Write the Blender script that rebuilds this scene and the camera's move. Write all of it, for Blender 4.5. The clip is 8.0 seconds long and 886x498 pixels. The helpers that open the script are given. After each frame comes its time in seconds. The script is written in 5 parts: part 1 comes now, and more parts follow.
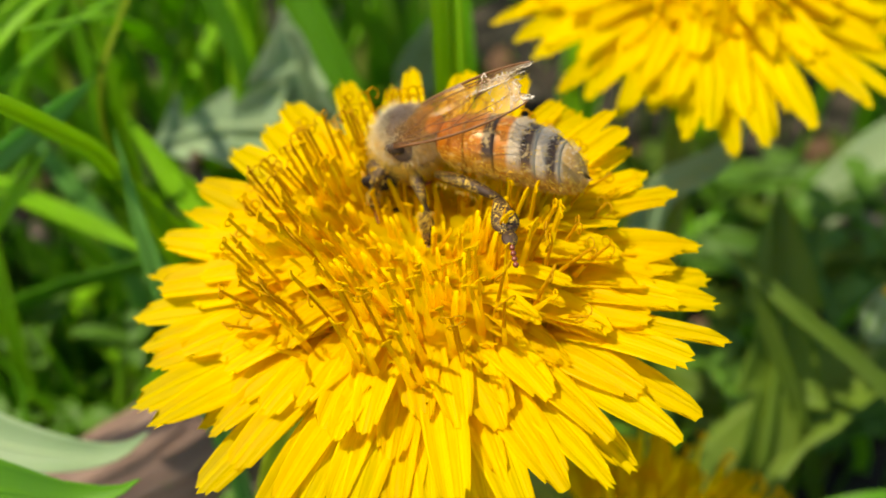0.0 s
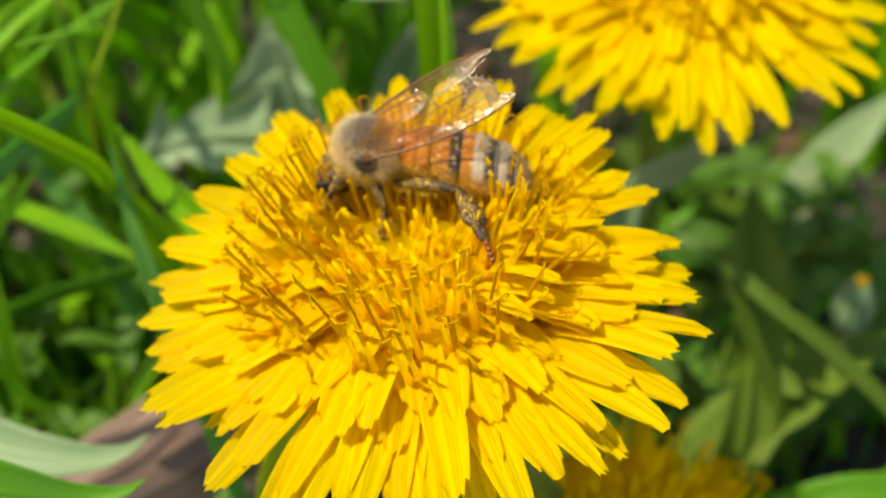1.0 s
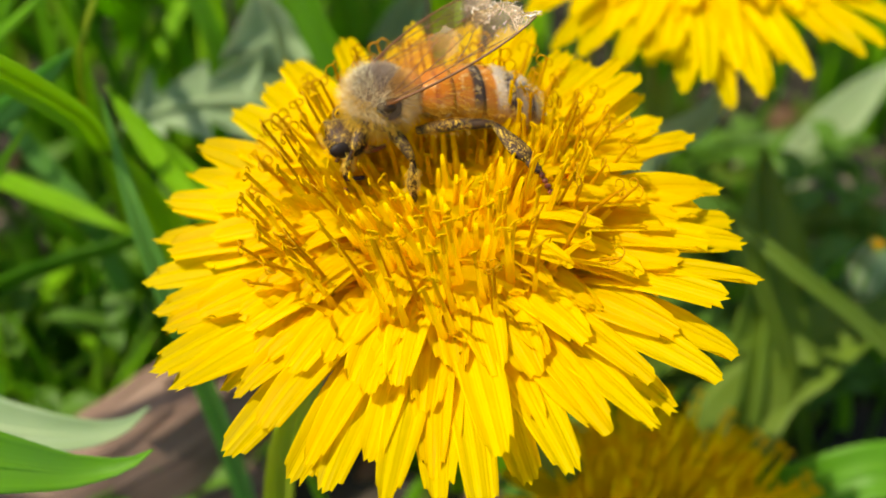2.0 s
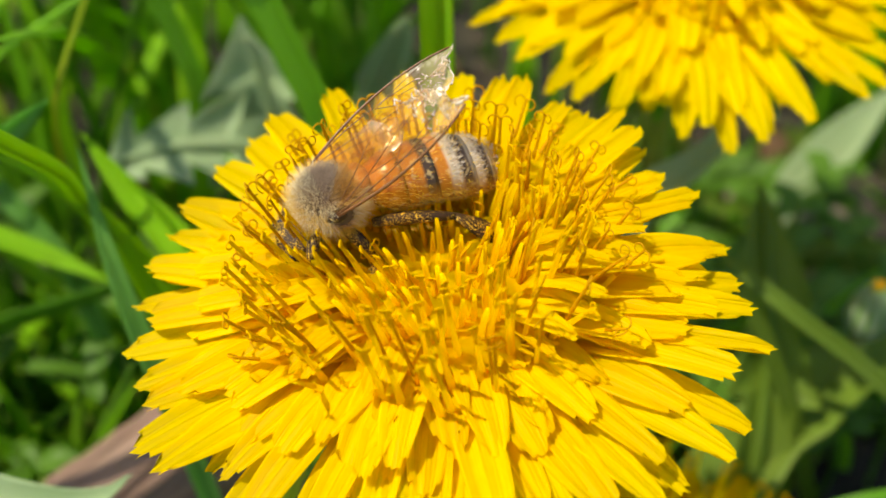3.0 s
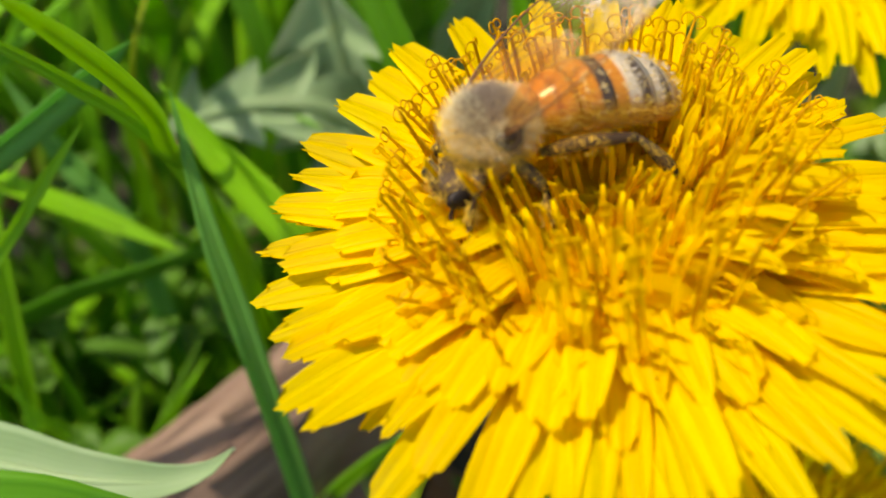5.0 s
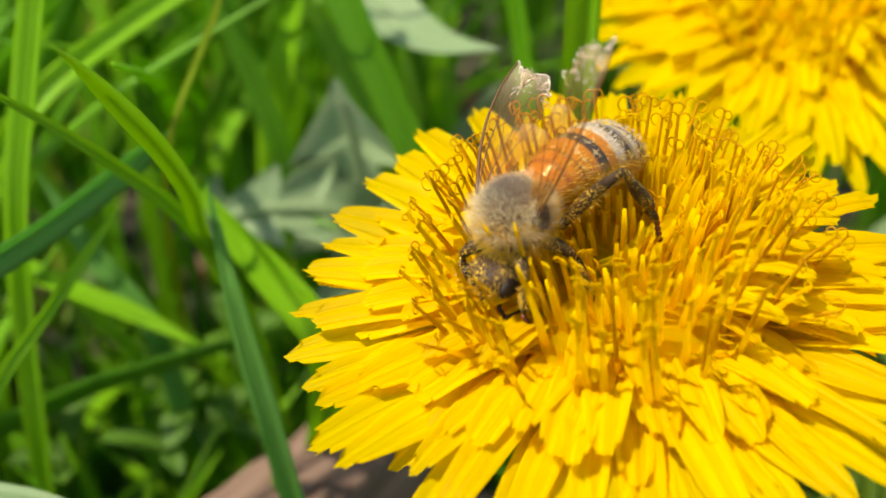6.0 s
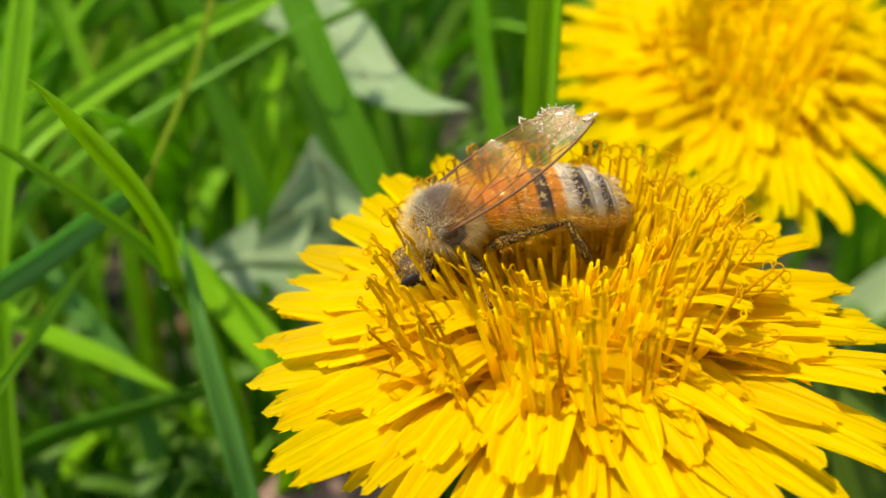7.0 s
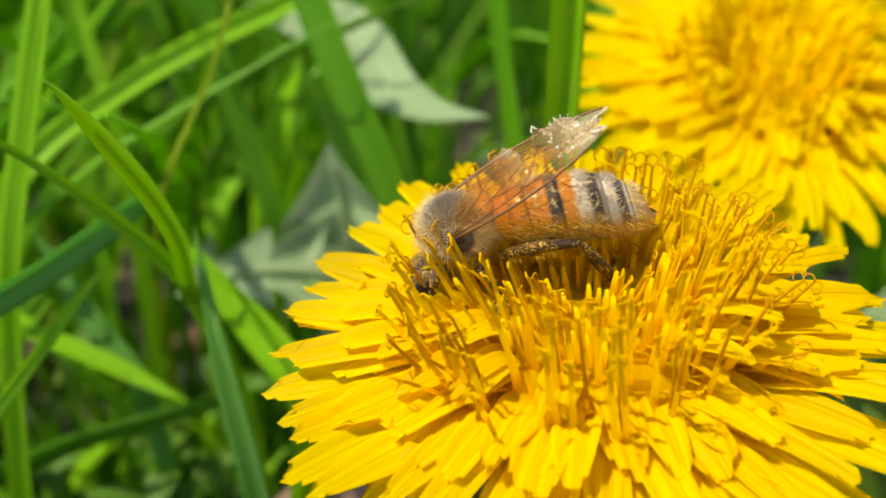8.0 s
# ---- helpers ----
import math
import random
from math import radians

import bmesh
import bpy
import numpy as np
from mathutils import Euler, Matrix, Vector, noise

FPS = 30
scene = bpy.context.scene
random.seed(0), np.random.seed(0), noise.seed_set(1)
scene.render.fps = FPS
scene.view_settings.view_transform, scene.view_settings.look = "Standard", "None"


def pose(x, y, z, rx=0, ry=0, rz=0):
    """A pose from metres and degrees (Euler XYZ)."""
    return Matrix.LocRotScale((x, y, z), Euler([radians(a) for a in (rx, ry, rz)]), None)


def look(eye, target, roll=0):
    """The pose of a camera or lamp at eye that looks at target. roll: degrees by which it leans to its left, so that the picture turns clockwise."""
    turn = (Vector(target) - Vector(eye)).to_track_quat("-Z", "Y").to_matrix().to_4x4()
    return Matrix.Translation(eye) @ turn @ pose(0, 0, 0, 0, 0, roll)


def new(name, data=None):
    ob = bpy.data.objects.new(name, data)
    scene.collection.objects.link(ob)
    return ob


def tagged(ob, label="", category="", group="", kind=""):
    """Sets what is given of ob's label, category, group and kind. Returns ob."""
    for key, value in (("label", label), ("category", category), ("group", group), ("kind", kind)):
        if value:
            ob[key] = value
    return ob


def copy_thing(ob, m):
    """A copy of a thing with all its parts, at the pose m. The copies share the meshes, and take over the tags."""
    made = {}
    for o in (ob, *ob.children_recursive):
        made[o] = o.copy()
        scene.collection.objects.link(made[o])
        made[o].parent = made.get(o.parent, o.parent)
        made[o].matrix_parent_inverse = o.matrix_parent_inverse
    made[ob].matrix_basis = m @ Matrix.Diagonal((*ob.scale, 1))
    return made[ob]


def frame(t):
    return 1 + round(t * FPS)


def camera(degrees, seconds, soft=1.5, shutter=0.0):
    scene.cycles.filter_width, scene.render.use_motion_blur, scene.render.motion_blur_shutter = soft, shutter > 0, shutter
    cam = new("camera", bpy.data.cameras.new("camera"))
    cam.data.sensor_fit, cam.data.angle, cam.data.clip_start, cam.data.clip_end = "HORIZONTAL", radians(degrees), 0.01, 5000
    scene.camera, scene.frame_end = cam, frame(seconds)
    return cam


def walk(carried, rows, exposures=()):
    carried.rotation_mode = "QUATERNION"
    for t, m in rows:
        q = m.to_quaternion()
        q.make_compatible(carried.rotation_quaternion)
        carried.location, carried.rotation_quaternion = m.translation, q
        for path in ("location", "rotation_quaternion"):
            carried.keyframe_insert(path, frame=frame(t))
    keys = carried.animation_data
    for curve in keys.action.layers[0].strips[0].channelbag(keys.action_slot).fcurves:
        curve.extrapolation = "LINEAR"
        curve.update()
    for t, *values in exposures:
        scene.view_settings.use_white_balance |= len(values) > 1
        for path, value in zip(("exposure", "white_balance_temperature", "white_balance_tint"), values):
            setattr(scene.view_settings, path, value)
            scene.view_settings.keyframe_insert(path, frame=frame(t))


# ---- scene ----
# ---------------------------------------------------------------- camera
cam = camera(40.2, 8.0, soft=1.7)
cam.data.dof.use_dof = True
cam.data.dof.focus_distance = 0.065
cam.data.dof.aperture_fstop = 33.0
ROWS = [
    (0.0, 0.00109, -0.05257, 0.11322, 45.99, -0.00, -0.01),
    (0.5, 0.00203, -0.05217, 0.11034, 45.86, -0.00, -0.85),
    (1.0, -0.00030, -0.05463, 0.11544, 45.93, -0.10, -1.87),
    (1.5, -0.00282, -0.05368, 0.11486, 46.00, -0.32, -2.87),
    (1.7, -0.00455, -0.05417, 0.11210, 45.92, -0.65, -3.24),
    (2.8, -0.00282, -0.04880, 0.10882, 46.35, -0.92, -4.47),
    (3.0, -0.00463, -0.04859, 0.10997, 46.49, -1.03, -4.69),
    (3.5, -0.00896, -0.04579, 0.10857, 46.71, -1.00, -4.97),
    (4.0, -0.01140, -0.04177, 0.10430, 46.66, -0.90, -5.42),
    (4.5, -0.01144, -0.04105, 0.10134, 46.48, -1.45, -5.84),
    (4.7, -0.01210, -0.04192, 0.10194, 46.41, -1.24, -5.82),
    (5.8, -0.01742, -0.05241, 0.10108, 52.74, -1.93, -5.73),
    (6.0, -0.01631, -0.05149, 0.10062, 54.46, -2.13, -5.73),
    (6.5, -0.01278, -0.05723, 0.09453, 56.63, -2.64, -5.86),
    (7.0, -0.01459, -0.05563, 0.10017, 58.33, -2.74, -5.63),
    (7.5, -0.01449, -0.05438, 0.09743, 58.56, -2.86, -5.29),
    (8.0, -0.01506, -0.05450, 0.09898, 59.03, -2.87, -5.02),
]
walk(cam, [(t, pose(x, y, z, rx, ry, rz)) for t, x, y, z, rx, ry, rz in ROWS],
     [(0.0, 0.77, 7500, 10), (8.0, 0.77, 7500, 10)])

# ---------------------------------------------------------------- light
SUN_WAY = Vector((-0.46, -0.04, 0.88)).normalized()
world = bpy.data.worlds.new("sky")
scene.world = world
world.use_nodes = True
wt = world.node_tree
wt.nodes.clear()
sky = wt.nodes.new("ShaderNodeTexSky")
sky.sky_type, sky.sun_disc = "NISHITA", False
sky.sun_elevation = math.asin(SUN_WAY.z)
sky.sun_rotation = math.atan2(SUN_WAY.x, SUN_WAY.y)
backg = wt.nodes.new("ShaderNodeBackground")
backg.inputs["Strength"].default_value = 0.15
wout = wt.nodes.new("ShaderNodeOutputWorld")
wt.links.new(sky.outputs[0], backg.inputs[0])
wt.links.new(backg.outputs[0], wout.inputs[0])
sun = new("sun", bpy.data.lights.new("sun", "SUN"))
sun.data.energy, sun.data.angle, sun.data.color = 3.7, radians(1.0), (1.0, 0.95, 0.86)
sun.matrix_world = look(SUN_WAY, (0, 0, 0))

# ---------------------------------------------------------------- materials
CM = 0.01


class Mat:
    """A node material under construction: texture coordinates, noise, ramps and bump in short calls."""

    def __init__(self, name):
        self.m = bpy.data.materials.new(name)
        self.m.use_nodes = True
        self.t = self.m.node_tree
        self.bsdf = self.t.nodes["Principled BSDF"]
        self.out = self.t.nodes["Material Output"]

    def node(self, kind, **inputs):
        n = self.t.nodes.new(kind)
        for key, value in inputs.items():
            key = key.replace("_", " ")
            if isinstance(value, bpy.types.NodeSocket):
                self.t.links.new(value, n.inputs[key])
            else:
                n.inputs[key].default_value = value
        return n

    def link(self, a, b):
        self.t.links.new(a, b)

    def place(self, uv=False):
        return self.t.nodes.new("ShaderNodeTexCoord").outputs["UV" if uv else "Object"]

    def noise(self, scale, detail=4, vector=None, stretch=None):
        v = vector or self.place()
        if stretch:
            v = self.node("ShaderNodeMapping", Vector=v, Scale=stretch).outputs[0]
        return self.node("ShaderNodeTexNoise", Vector=v, Scale=scale, Detail=detail).outputs[0]

    def ramp(self, fac, *stops):
        r = self.t.nodes.new("ShaderNodeValToRGB")
        while len(r.color_ramp.elements) < len(stops):
            r.color_ramp.elements.new(0.5)
        for e, (at, col) in zip(r.color_ramp.elements, stops):
            e.position, e.color = at, (*col, 1)
        self.link(fac, r.inputs[0])
        return r.outputs[0]

    def mix(self, fac, a, b, kind="MIX"):
        n = self.t.nodes.new("ShaderNodeMix")
        n.data_type, n.blend_type = "RGBA", kind
        for key, value in ((0, fac), (6, a), (7, b)):
            if isinstance(value, bpy.types.NodeSocket):
                self.link(value, n.inputs[key])
            else:
                n.inputs[key].default_value = value if key == 0 else (*value, 1)
        return n.outputs[2]

    def rand(self, island=False):
        if island:
            return self.t.nodes.new("ShaderNodeNewGeometry").outputs["Random Per Island"]
        return self.t.nodes.new("ShaderNodeObjectInfo").outputs["Random"]

    def bump(self, height, strength=0.3, distance=0.0001):
        b = self.node("ShaderNodeBump", Height=height, Strength=strength, Distance=distance)
        self.link(b.outputs[0], self.bsdf.inputs["Normal"])
        return self

    def set(self, color=None, rough=None, metal=0.0, spec=None, thin=0.0, glow=None):
        s = self.bsdf.inputs
        if isinstance(color, bpy.types.NodeSocket):
            self.link(color, s["Base Color"])
        elif color:
            s["Base Color"].default_value = (*color, 1)
        if isinstance(rough, bpy.types.NodeSocket):
            self.link(rough, s["Roughness"])
        elif rough is not None:
            s["Roughness"].default_value = rough
        s["Metallic"].default_value = metal
        if spec is not None:
            s["Specular IOR Level"].default_value = spec
        if thin:
            tr = self.t.nodes.new("ShaderNodeBsdfTranslucent")
            if isinstance(glow, bpy.types.NodeSocket):
                self.link(glow, tr.inputs[0])
            else:
                tr.inputs[0].default_value = (*(glow or color), 1)
            mx = self.t.nodes.new("ShaderNodeMixShader")
            mx.inputs[0].default_value = thin
            self.link(self.bsdf.outputs[0], mx.inputs[1])
            self.link(tr.outputs[0], mx.inputs[2])
            self.link(mx.outputs[0], self.out.inputs[0])
        return self


def petal_material(name, light, deep, pale, thin=0.62):
    m = Mat(name)
    uv = m.place(uv=True)
    along = m.node("ShaderNodeSeparateXYZ", Vector=uv).outputs[0]
    base = m.ramp(along, (0.0, deep), (0.30, deep), (0.68, light), (1.0, light))
    patch = m.noise(900, 3)
    col = m.mix(m.ramp(patch, (0.42, (0, 0, 0)), (0.68, (1, 1, 1))), base, pale)
    tone = m.ramp(m.rand(), (0.0, (0.90, 0.85, 0.8)), (1.0, (1, 1, 1)))
    col = m.mix(1.0, col, tone, "MULTIPLY")
    veins = m.noise(1.0, 2, uv, (0.8, 17, 1))
    lines = m.mix(m.ramp(along, (0.35, (0.08, 0.08, 0.08)), (0.9, (0.48, 0.48, 0.48))), (1, 1, 1), m.ramp(veins, (0.36, (0.72, 0.58, 0.3)), (0.46, (1, 1, 1))))
    col = m.mix(1.0, col, lines, "MULTIPLY")
    through_light = m.mix(1.0, col, (1.0, 0.93, 1.0), "MULTIPLY")
    m.set(col, 0.5, spec=0.14, thin=thin, glow=through_light)
    return m.bump(veins, 0.9, 0.00022).m


YELLOW = petal_material("petal_yellow", (0.96, 0.725, 0.0), (0.96, 0.68, 0.0), (0.96, 0.755, 0.0))
YOUNG = petal_material("young_petal", (0.98, 0.70, 0.0), (0.97, 0.60, 0.0), (0.98, 0.74, 0.0), 0.72)


LEMON = petal_material("petal_lemon", (0.98, 0.785, 0.0), (0.98, 0.69, 0.0), (0.98, 0.82, 0.0))


def style_material(name, low, high, thin=0.5):
    m = Mat(name)
    grain = m.noise(4000, 3)
    col = m.mix(m.ramp(grain, (0.35, (0, 0, 0)), (0.7, (1, 1, 1))), low, high)
    m.set(col, 0.6, spec=0.08, thin=thin, glow=high)
    return m.bump(grain, 0.7, 0.00006).m


STYLE_GOLD = style_material("style_gold", (0.98, 0.735, 0.0), (0.99, 0.81, 0.0), 0.84)
STYLE_LEMON = style_material("style_lemon", (0.98, 0.76, 0.0), (0.99, 0.83, 0.0), 0.84)
STYLE_BROWN = style_material("stigma_brown", (0.54, 0.28, 0.006), (0.74, 0.44, 0.012), 0.5)
STYLE_POLLEN = style_material("stigma_pollen", (0.74, 0.47, 0.004), (0.86, 0.60, 0.008))


def leaf_material(name, dark, light, back, rough=0.45, scale=1.0, thin=0.5, spec=0.28):
    m = Mat(name)
    uv = m.place(uv=True)
    streak = m.noise(1.0, 4, uv, (3.0 * scale, 34 * scale, 1))
    blot = m.noise(160, 4)
    col = m.mix(m.ramp(streak, (0.3, (0, 0, 0)), (0.7, (1, 1, 1))), dark, light)
    col = m.mix(m.ramp(blot, (0.45, (0, 0, 0)), (0.75, (0.7, 0.7, 0.7))), col, back)
    tone = m.ramp(m.rand(), (0.0, (0.8, 0.85, 0.75)), (1.0, (1.1, 1.08, 1.0)))
    col = m.mix(1.0, col, tone, "MULTIPLY")
    glow = m.mix(0.5, col, tuple(min(0.8, c * 2.2) for c in light))
    m.set(col, rough, spec=spec, thin=thin, glow=glow)
    return m.bump(streak, 0.4, 0.00015).m


BLADE_DARK = leaf_material("blade_dark", (0.12, 0.31, 0.06), (0.17, 0.40, 0.08), (0.17, 0.37, 0.11))
BLADE_MID = leaf_material("blade_mid", (0.08, 0.24, 0.012), (0.14, 0.36, 0.02), (0.12, 0.30, 0.03))
BLADE_BRIGHT = leaf_material("blade_bright", (0.19, 0.47, 0.012), (0.30, 0.62, 0.02), (0.27, 0.53, 0.04))
BLADE_STALK = leaf_material("stalk_green", (0.12, 0.36, 0.01), (0.18, 0.46, 0.015), (0.15, 0.40, 0.02))
BLADE_YELLOW = leaf_material("blade_yellowing", (0.27, 0.42, 0.02), (0.38, 0.52, 0.03), (0.38, 0.36, 0.06))
LEAF_PALE = leaf_material("leaf_pale", (0.20, 0.31, 0.15), (0.34, 0.46, 0.27), (0.45, 0.55, 0.37), 0.5, 0.4)
LEAF_LIGHT = leaf_material("leaf_light", (0.29, 0.42, 0.22), (0.41, 0.54, 0.32), (0.45, 0.56, 0.36), 0.5, 0.4)
LEAF_GREEN = leaf_material("leaf_green", (0.09, 0.27, 0.012), (0.15, 0.38, 0.02), (0.13, 0.32, 0.05), 0.45, 0.4)
LEAF_DEEP = leaf_material("leaf_deep", (0.105, 0.185, 0.016), (0.155, 0.25, 0.026), (0.15, 0.225, 0.045), 0.6, 0.4)
STEM = leaf_material("stem_green", (0.13, 0.20, 0.02), (0.22, 0.28, 0.04), (0.28, 0.22, 0.08), 0.4, 0.5, 0.15)


def grass_material():
    m = Mat("lawn_blades")
    r = m.rand(island=True)
    col = m.ramp(r, (0.0, (0.07, 0.23, 0.012)), (0.35, (0.17, 0.46, 0.014)), (0.7, (0.28, 0.62, 0.018)),
                 (0.9, (0.20, 0.40, 0.05)), (1.0, (0.33, 0.34, 0.08)))
    uv = m.place(uv=True)
    streak = m.noise(1.0, 3, uv, (2, 26, 1))
    col = m.mix(0.3, col, m.ramp(streak, (0.3, (0.6, 0.65, 0.55)), (0.7, (1, 1, 1))), "MULTIPLY")
    glow = m.mix(0.45, col, (0.36, 0.70, 0.03))
    m.set(col, 0.38, spec=0.45, thin=0.5, glow=glow)
    return m.bump(streak, 0.4, 0.00015).m


GRASS = grass_material()
WEED = leaf_material("weed_leaf", (0.06, 0.15, 0.012), (0.105, 0.24, 0.02), (0.09, 0.20, 0.032), 0.5, 0.4, 0.4)


def soil_material():
    m = Mat("soil")
    a, b = m.noise(140, 8), m.noise(900, 5)
    col = m.ramp(a, (0.3, (0.008, 0.009, 0.004)), (0.5, (0.024, 0.022, 0.011)), (0.7, (0.060, 0.044, 0.026)))
    col = m.mix(0.5, col, m.ramp(b, (0.3, (0.5, 0.5, 0.5)), (0.7, (1, 1, 1))), "MULTIPLY")
    far = m.node("ShaderNodeVectorMath", Vector=m.place())
    far.operation = "LENGTH"
    turf = m.mix(m.noise(25, 8), (0.05, 0.11, 0.018), (0.10, 0.20, 0.035))
    col = m.mix(m.ramp(far.outputs["Value"], (0.35, (0, 0, 0)), (0.62, (1, 1, 1))), col, turf)
    m.set(col, 0.9)
    return m.bump(a, 0.8, 0.003).m


SOIL = soil_material()


def bark_material():
    m = Mat("dead_bark")
    uv = m.place(uv=True)
    grain = m.noise(1.0, 7, uv, (3, 22, 1))
    blot = m.noise(130, 5)
    col = m.ramp(grain, (0.34, (0.045, 0.025, 0.016)), (0.44, (0.16, 0.095, 0.066)), (0.56, (0.19, 0.12, 0.082)), (0.72, (0.30, 0.20, 0.14)))
    col = m.mix(m.ramp(blot, (0.5, (0, 0, 0)), (0.75, (0.6, 0.6, 0.6))), col, (0.21, 0.135, 0.10))
    m.set(col, 0.7)
    return m.bump(grain, 0.8, 0.0004).m


BARK = bark_material()
LITTER = leaf_material("litter", (0.14, 0.08, 0.045), (0.26, 0.16, 0.10), (0.32, 0.22, 0.17), 0.8)
PEBBLE = leaf_material("pebble", (0.13, 0.10, 0.08), (0.22, 0.17, 0.14), (0.18, 0.14, 0.11), 0.8, thin=0.02)


def plain(name, color, rough, scale=3000, vary=0.25, spec=0.5, bump=0.3, depth=0.00004):
    m = Mat(name)
    n1, n2 = m.noise(scale, 4), m.noise(scale / 8, 3)
    low = tuple(c * (1 - vary) for c in color)
    high = tuple(min(1, c * (1 + vary)) for c in color)
    col = m.mix(n1, low, high)
    col = m.mix(0.5, col, m.ramp(n2, (0.35, (0.7, 0.7, 0.7)), (0.65, (1, 1, 1))), "MULTIPLY")
    m.set(col, rough, spec=spec)
    return m.bump(n1, bump, depth).m


AMBER_DEEP = plain("abdomen_amber_deep", (0.46, 0.17, 0.03), 0.4, 2500, 0.25)
CHITIN = plain("chitin_dark", (0.05, 0.026, 0.012), 0.6, 4000, 0.5, 0.25)

def dusted():
    """Dark horny skin with yellow pollen grains caught all over it."""
    m = Mat("dusted_chitin")
    spots, patches = m.noise(9500, 4), m.noise(1300, 3)
    dark = m.mix(m.noise(1500, 3), (0.020, 0.011, 0.006), (0.075, 0.038, 0.015))
    where = m.mix(1.0, m.ramp(spots, (0.54, (0, 0, 0)), (0.60, (1, 1, 1))), m.ramp(patches, (0.42, (0, 0, 0)), (0.58, (1, 1, 1))), "MULTIPLY")
    col = m.mix(where, dark, (0.72, 0.46, 0.05))
    m.set(col, 0.55, spec=0.25)
    return m.bump(spots, 0.6, 0.00008).m


DUSTED = dusted()
CHITIN_RED = plain("chitin_red", (0.20, 0.045, 0.015), 0.35, 4000, 0.3)
EYE = plain("compound_eye", (0.016, 0.010, 0.007), 0.55, 9000, 0.5, 0.25)


def fuzz(name, color):
    m = Mat(name)
    n1 = m.noise(700, 3)
    low = tuple(c * 0.75 for c in color)
    col = m.mix(n1, low, color)
    m.set(col, 0.75, spec=0.12, thin=0.45, glow=col)
    return m.m


FUZZ_GREY = fuzz("fuzz_tan", (0.76, 0.58, 0.32))
FUZZ_TOP = fuzz("fuzz_grey", (0.46, 0.36, 0.27))
FUZZ_GOLD = fuzz("fuzz_gold", (0.80, 0.53, 0.08))
FUZZ_WHITE = fuzz("fuzz_fringe", (0.97, 0.88, 0.58))
FUZZ_PALE = fuzz("fuzz_pale", (0.74, 0.65, 0.52))
POLLEN = plain("pollen", (0.80, 0.55, 0.05), 0.8, 6000, 0.3, 0.2)
SCUTUM = plain("thorax_shell", (0.13, 0.08, 0.045), 0.7, 3000, 0.4)


def abdomen_material():
    """Glossy amber at the waist, then dark bands and pale dusty ones with uneven edges."""
    m = Mat("abdomen_skin")
    uv = m.place(uv=True)
    along = m.node("ShaderNodeSeparateXYZ", Vector=uv).outputs[0]
    shift = m.node("ShaderNodeMapRange", Value=m.noise(260, 4))
    shift.inputs["To Min"].default_value, shift.inputs["To Max"].default_value = -0.026, 0.026
    add = m.t.nodes.new("ShaderNodeMath")
    m.link(along, add.inputs[0])
    m.link(shift.outputs[0], add.inputs[1])
    amber, deep, dark, pale, gold = (0.42, 0.145, 0.012), (0.25, 0.07, 0.010), (0.055, 0.034, 0.022), (0.48, 0.39, 0.27), (0.42, 0.19, 0.02)
    col = m.ramp(add.outputs[0], (0.0, deep), (0.07, amber), (0.12, amber), (0.14, deep), (0.17, amber), (0.36, amber), (0.385, dark), (0.445, dark), (0.47, amber), (0.53, amber),
                 (0.555, pale), (0.61, pale), (0.64, dark), (0.69, dark), (0.72, pale), (0.775, pale), (0.80, dark), (0.84, dark), (0.87, pale), (0.90, (0.42, 0.25, 0.07)), (1.0, (0.30, 0.15, 0.03)))
    # the bands fade out low on the flanks, where the skin is tawny
    low = m.node("ShaderNodeSeparateXYZ", Vector=uv).outputs[1]
    wave = m.node("ShaderNodeMapRange", Value=m.noise(420, 3))
    wave.inputs["To Min"].default_value, wave.inputs["To Max"].default_value = -0.09, 0.09
    low_edge = m.t.nodes.new("ShaderNodeMath")
    m.link(low, low_edge.inputs[0])
    m.link(wave.outputs[0], low_edge.inputs[1])
    col = m.mix(m.ramp(low_edge.outputs[0], (0.50, (0.92, 0.92, 0.92)), (0.74, (0, 0, 0))), col, gold)
    dust = m.noise(2400, 4)
    col = m.mix(m.ramp(dust, (0.56, (0, 0, 0)), (0.66, (0.5, 0.5, 0.5))), col, (0.62, 0.46, 0.20))
    gloss = m.ramp(along, (0.3, (0.27, 0.27, 0.27)), (0.6, (0.5, 0.5, 0.5)))
    m.set(col, gloss, spec=0.3)
    return m.bump(dust, 0.35, 0.00005).m


ABDOMEN = abdomen_material()


def wing_material():
    m = Mat("wing_membrane")
    along = m.node("ShaderNodeSeparateXYZ", Vector=m.place(uv=True)).outputs[0]
    # wear at the tip, with the wing's whitish sheen mixed into colour and opacity
    worn_sheen = m.ramp(along, (0.60, (0, 0, 0)), (0.98, (1, 1, 1)))
    m.set(m.mix(worn_sheen, (0.40, 0.22, 0.08), (0.66, 0.52, 0.36)), 0.18, spec=0.6)
    ripple = m.noise(500, 3)
    m.bump(ripple, 0.6, 0.0002)
    clear = m.t.nodes.new("ShaderNodeBsdfTransparent")
    m.link(m.ramp(along, (0.15, (0.93, 0.80, 0.56)), (0.85, (0.94, 0.88, 0.74))), clear.inputs[0])
    thick = m.ramp(m.noise(220, 3), (0.3, (0.05, 0.05, 0.05)), (0.7, (0.14, 0.14, 0.14)))
    thick = m.mix(0.25, thick, worn_sheen, "ADD")
    mx = m.t.nodes.new("ShaderNodeMixShader")
    m.link(thick, mx.inputs[0])
    m.link(clear.outputs[0], mx.inputs[1])
    m.link(m.bsdf.outputs[0], mx.inputs[2])
    m.link(mx.outputs[0], m.out.inputs[0])
    return m.m


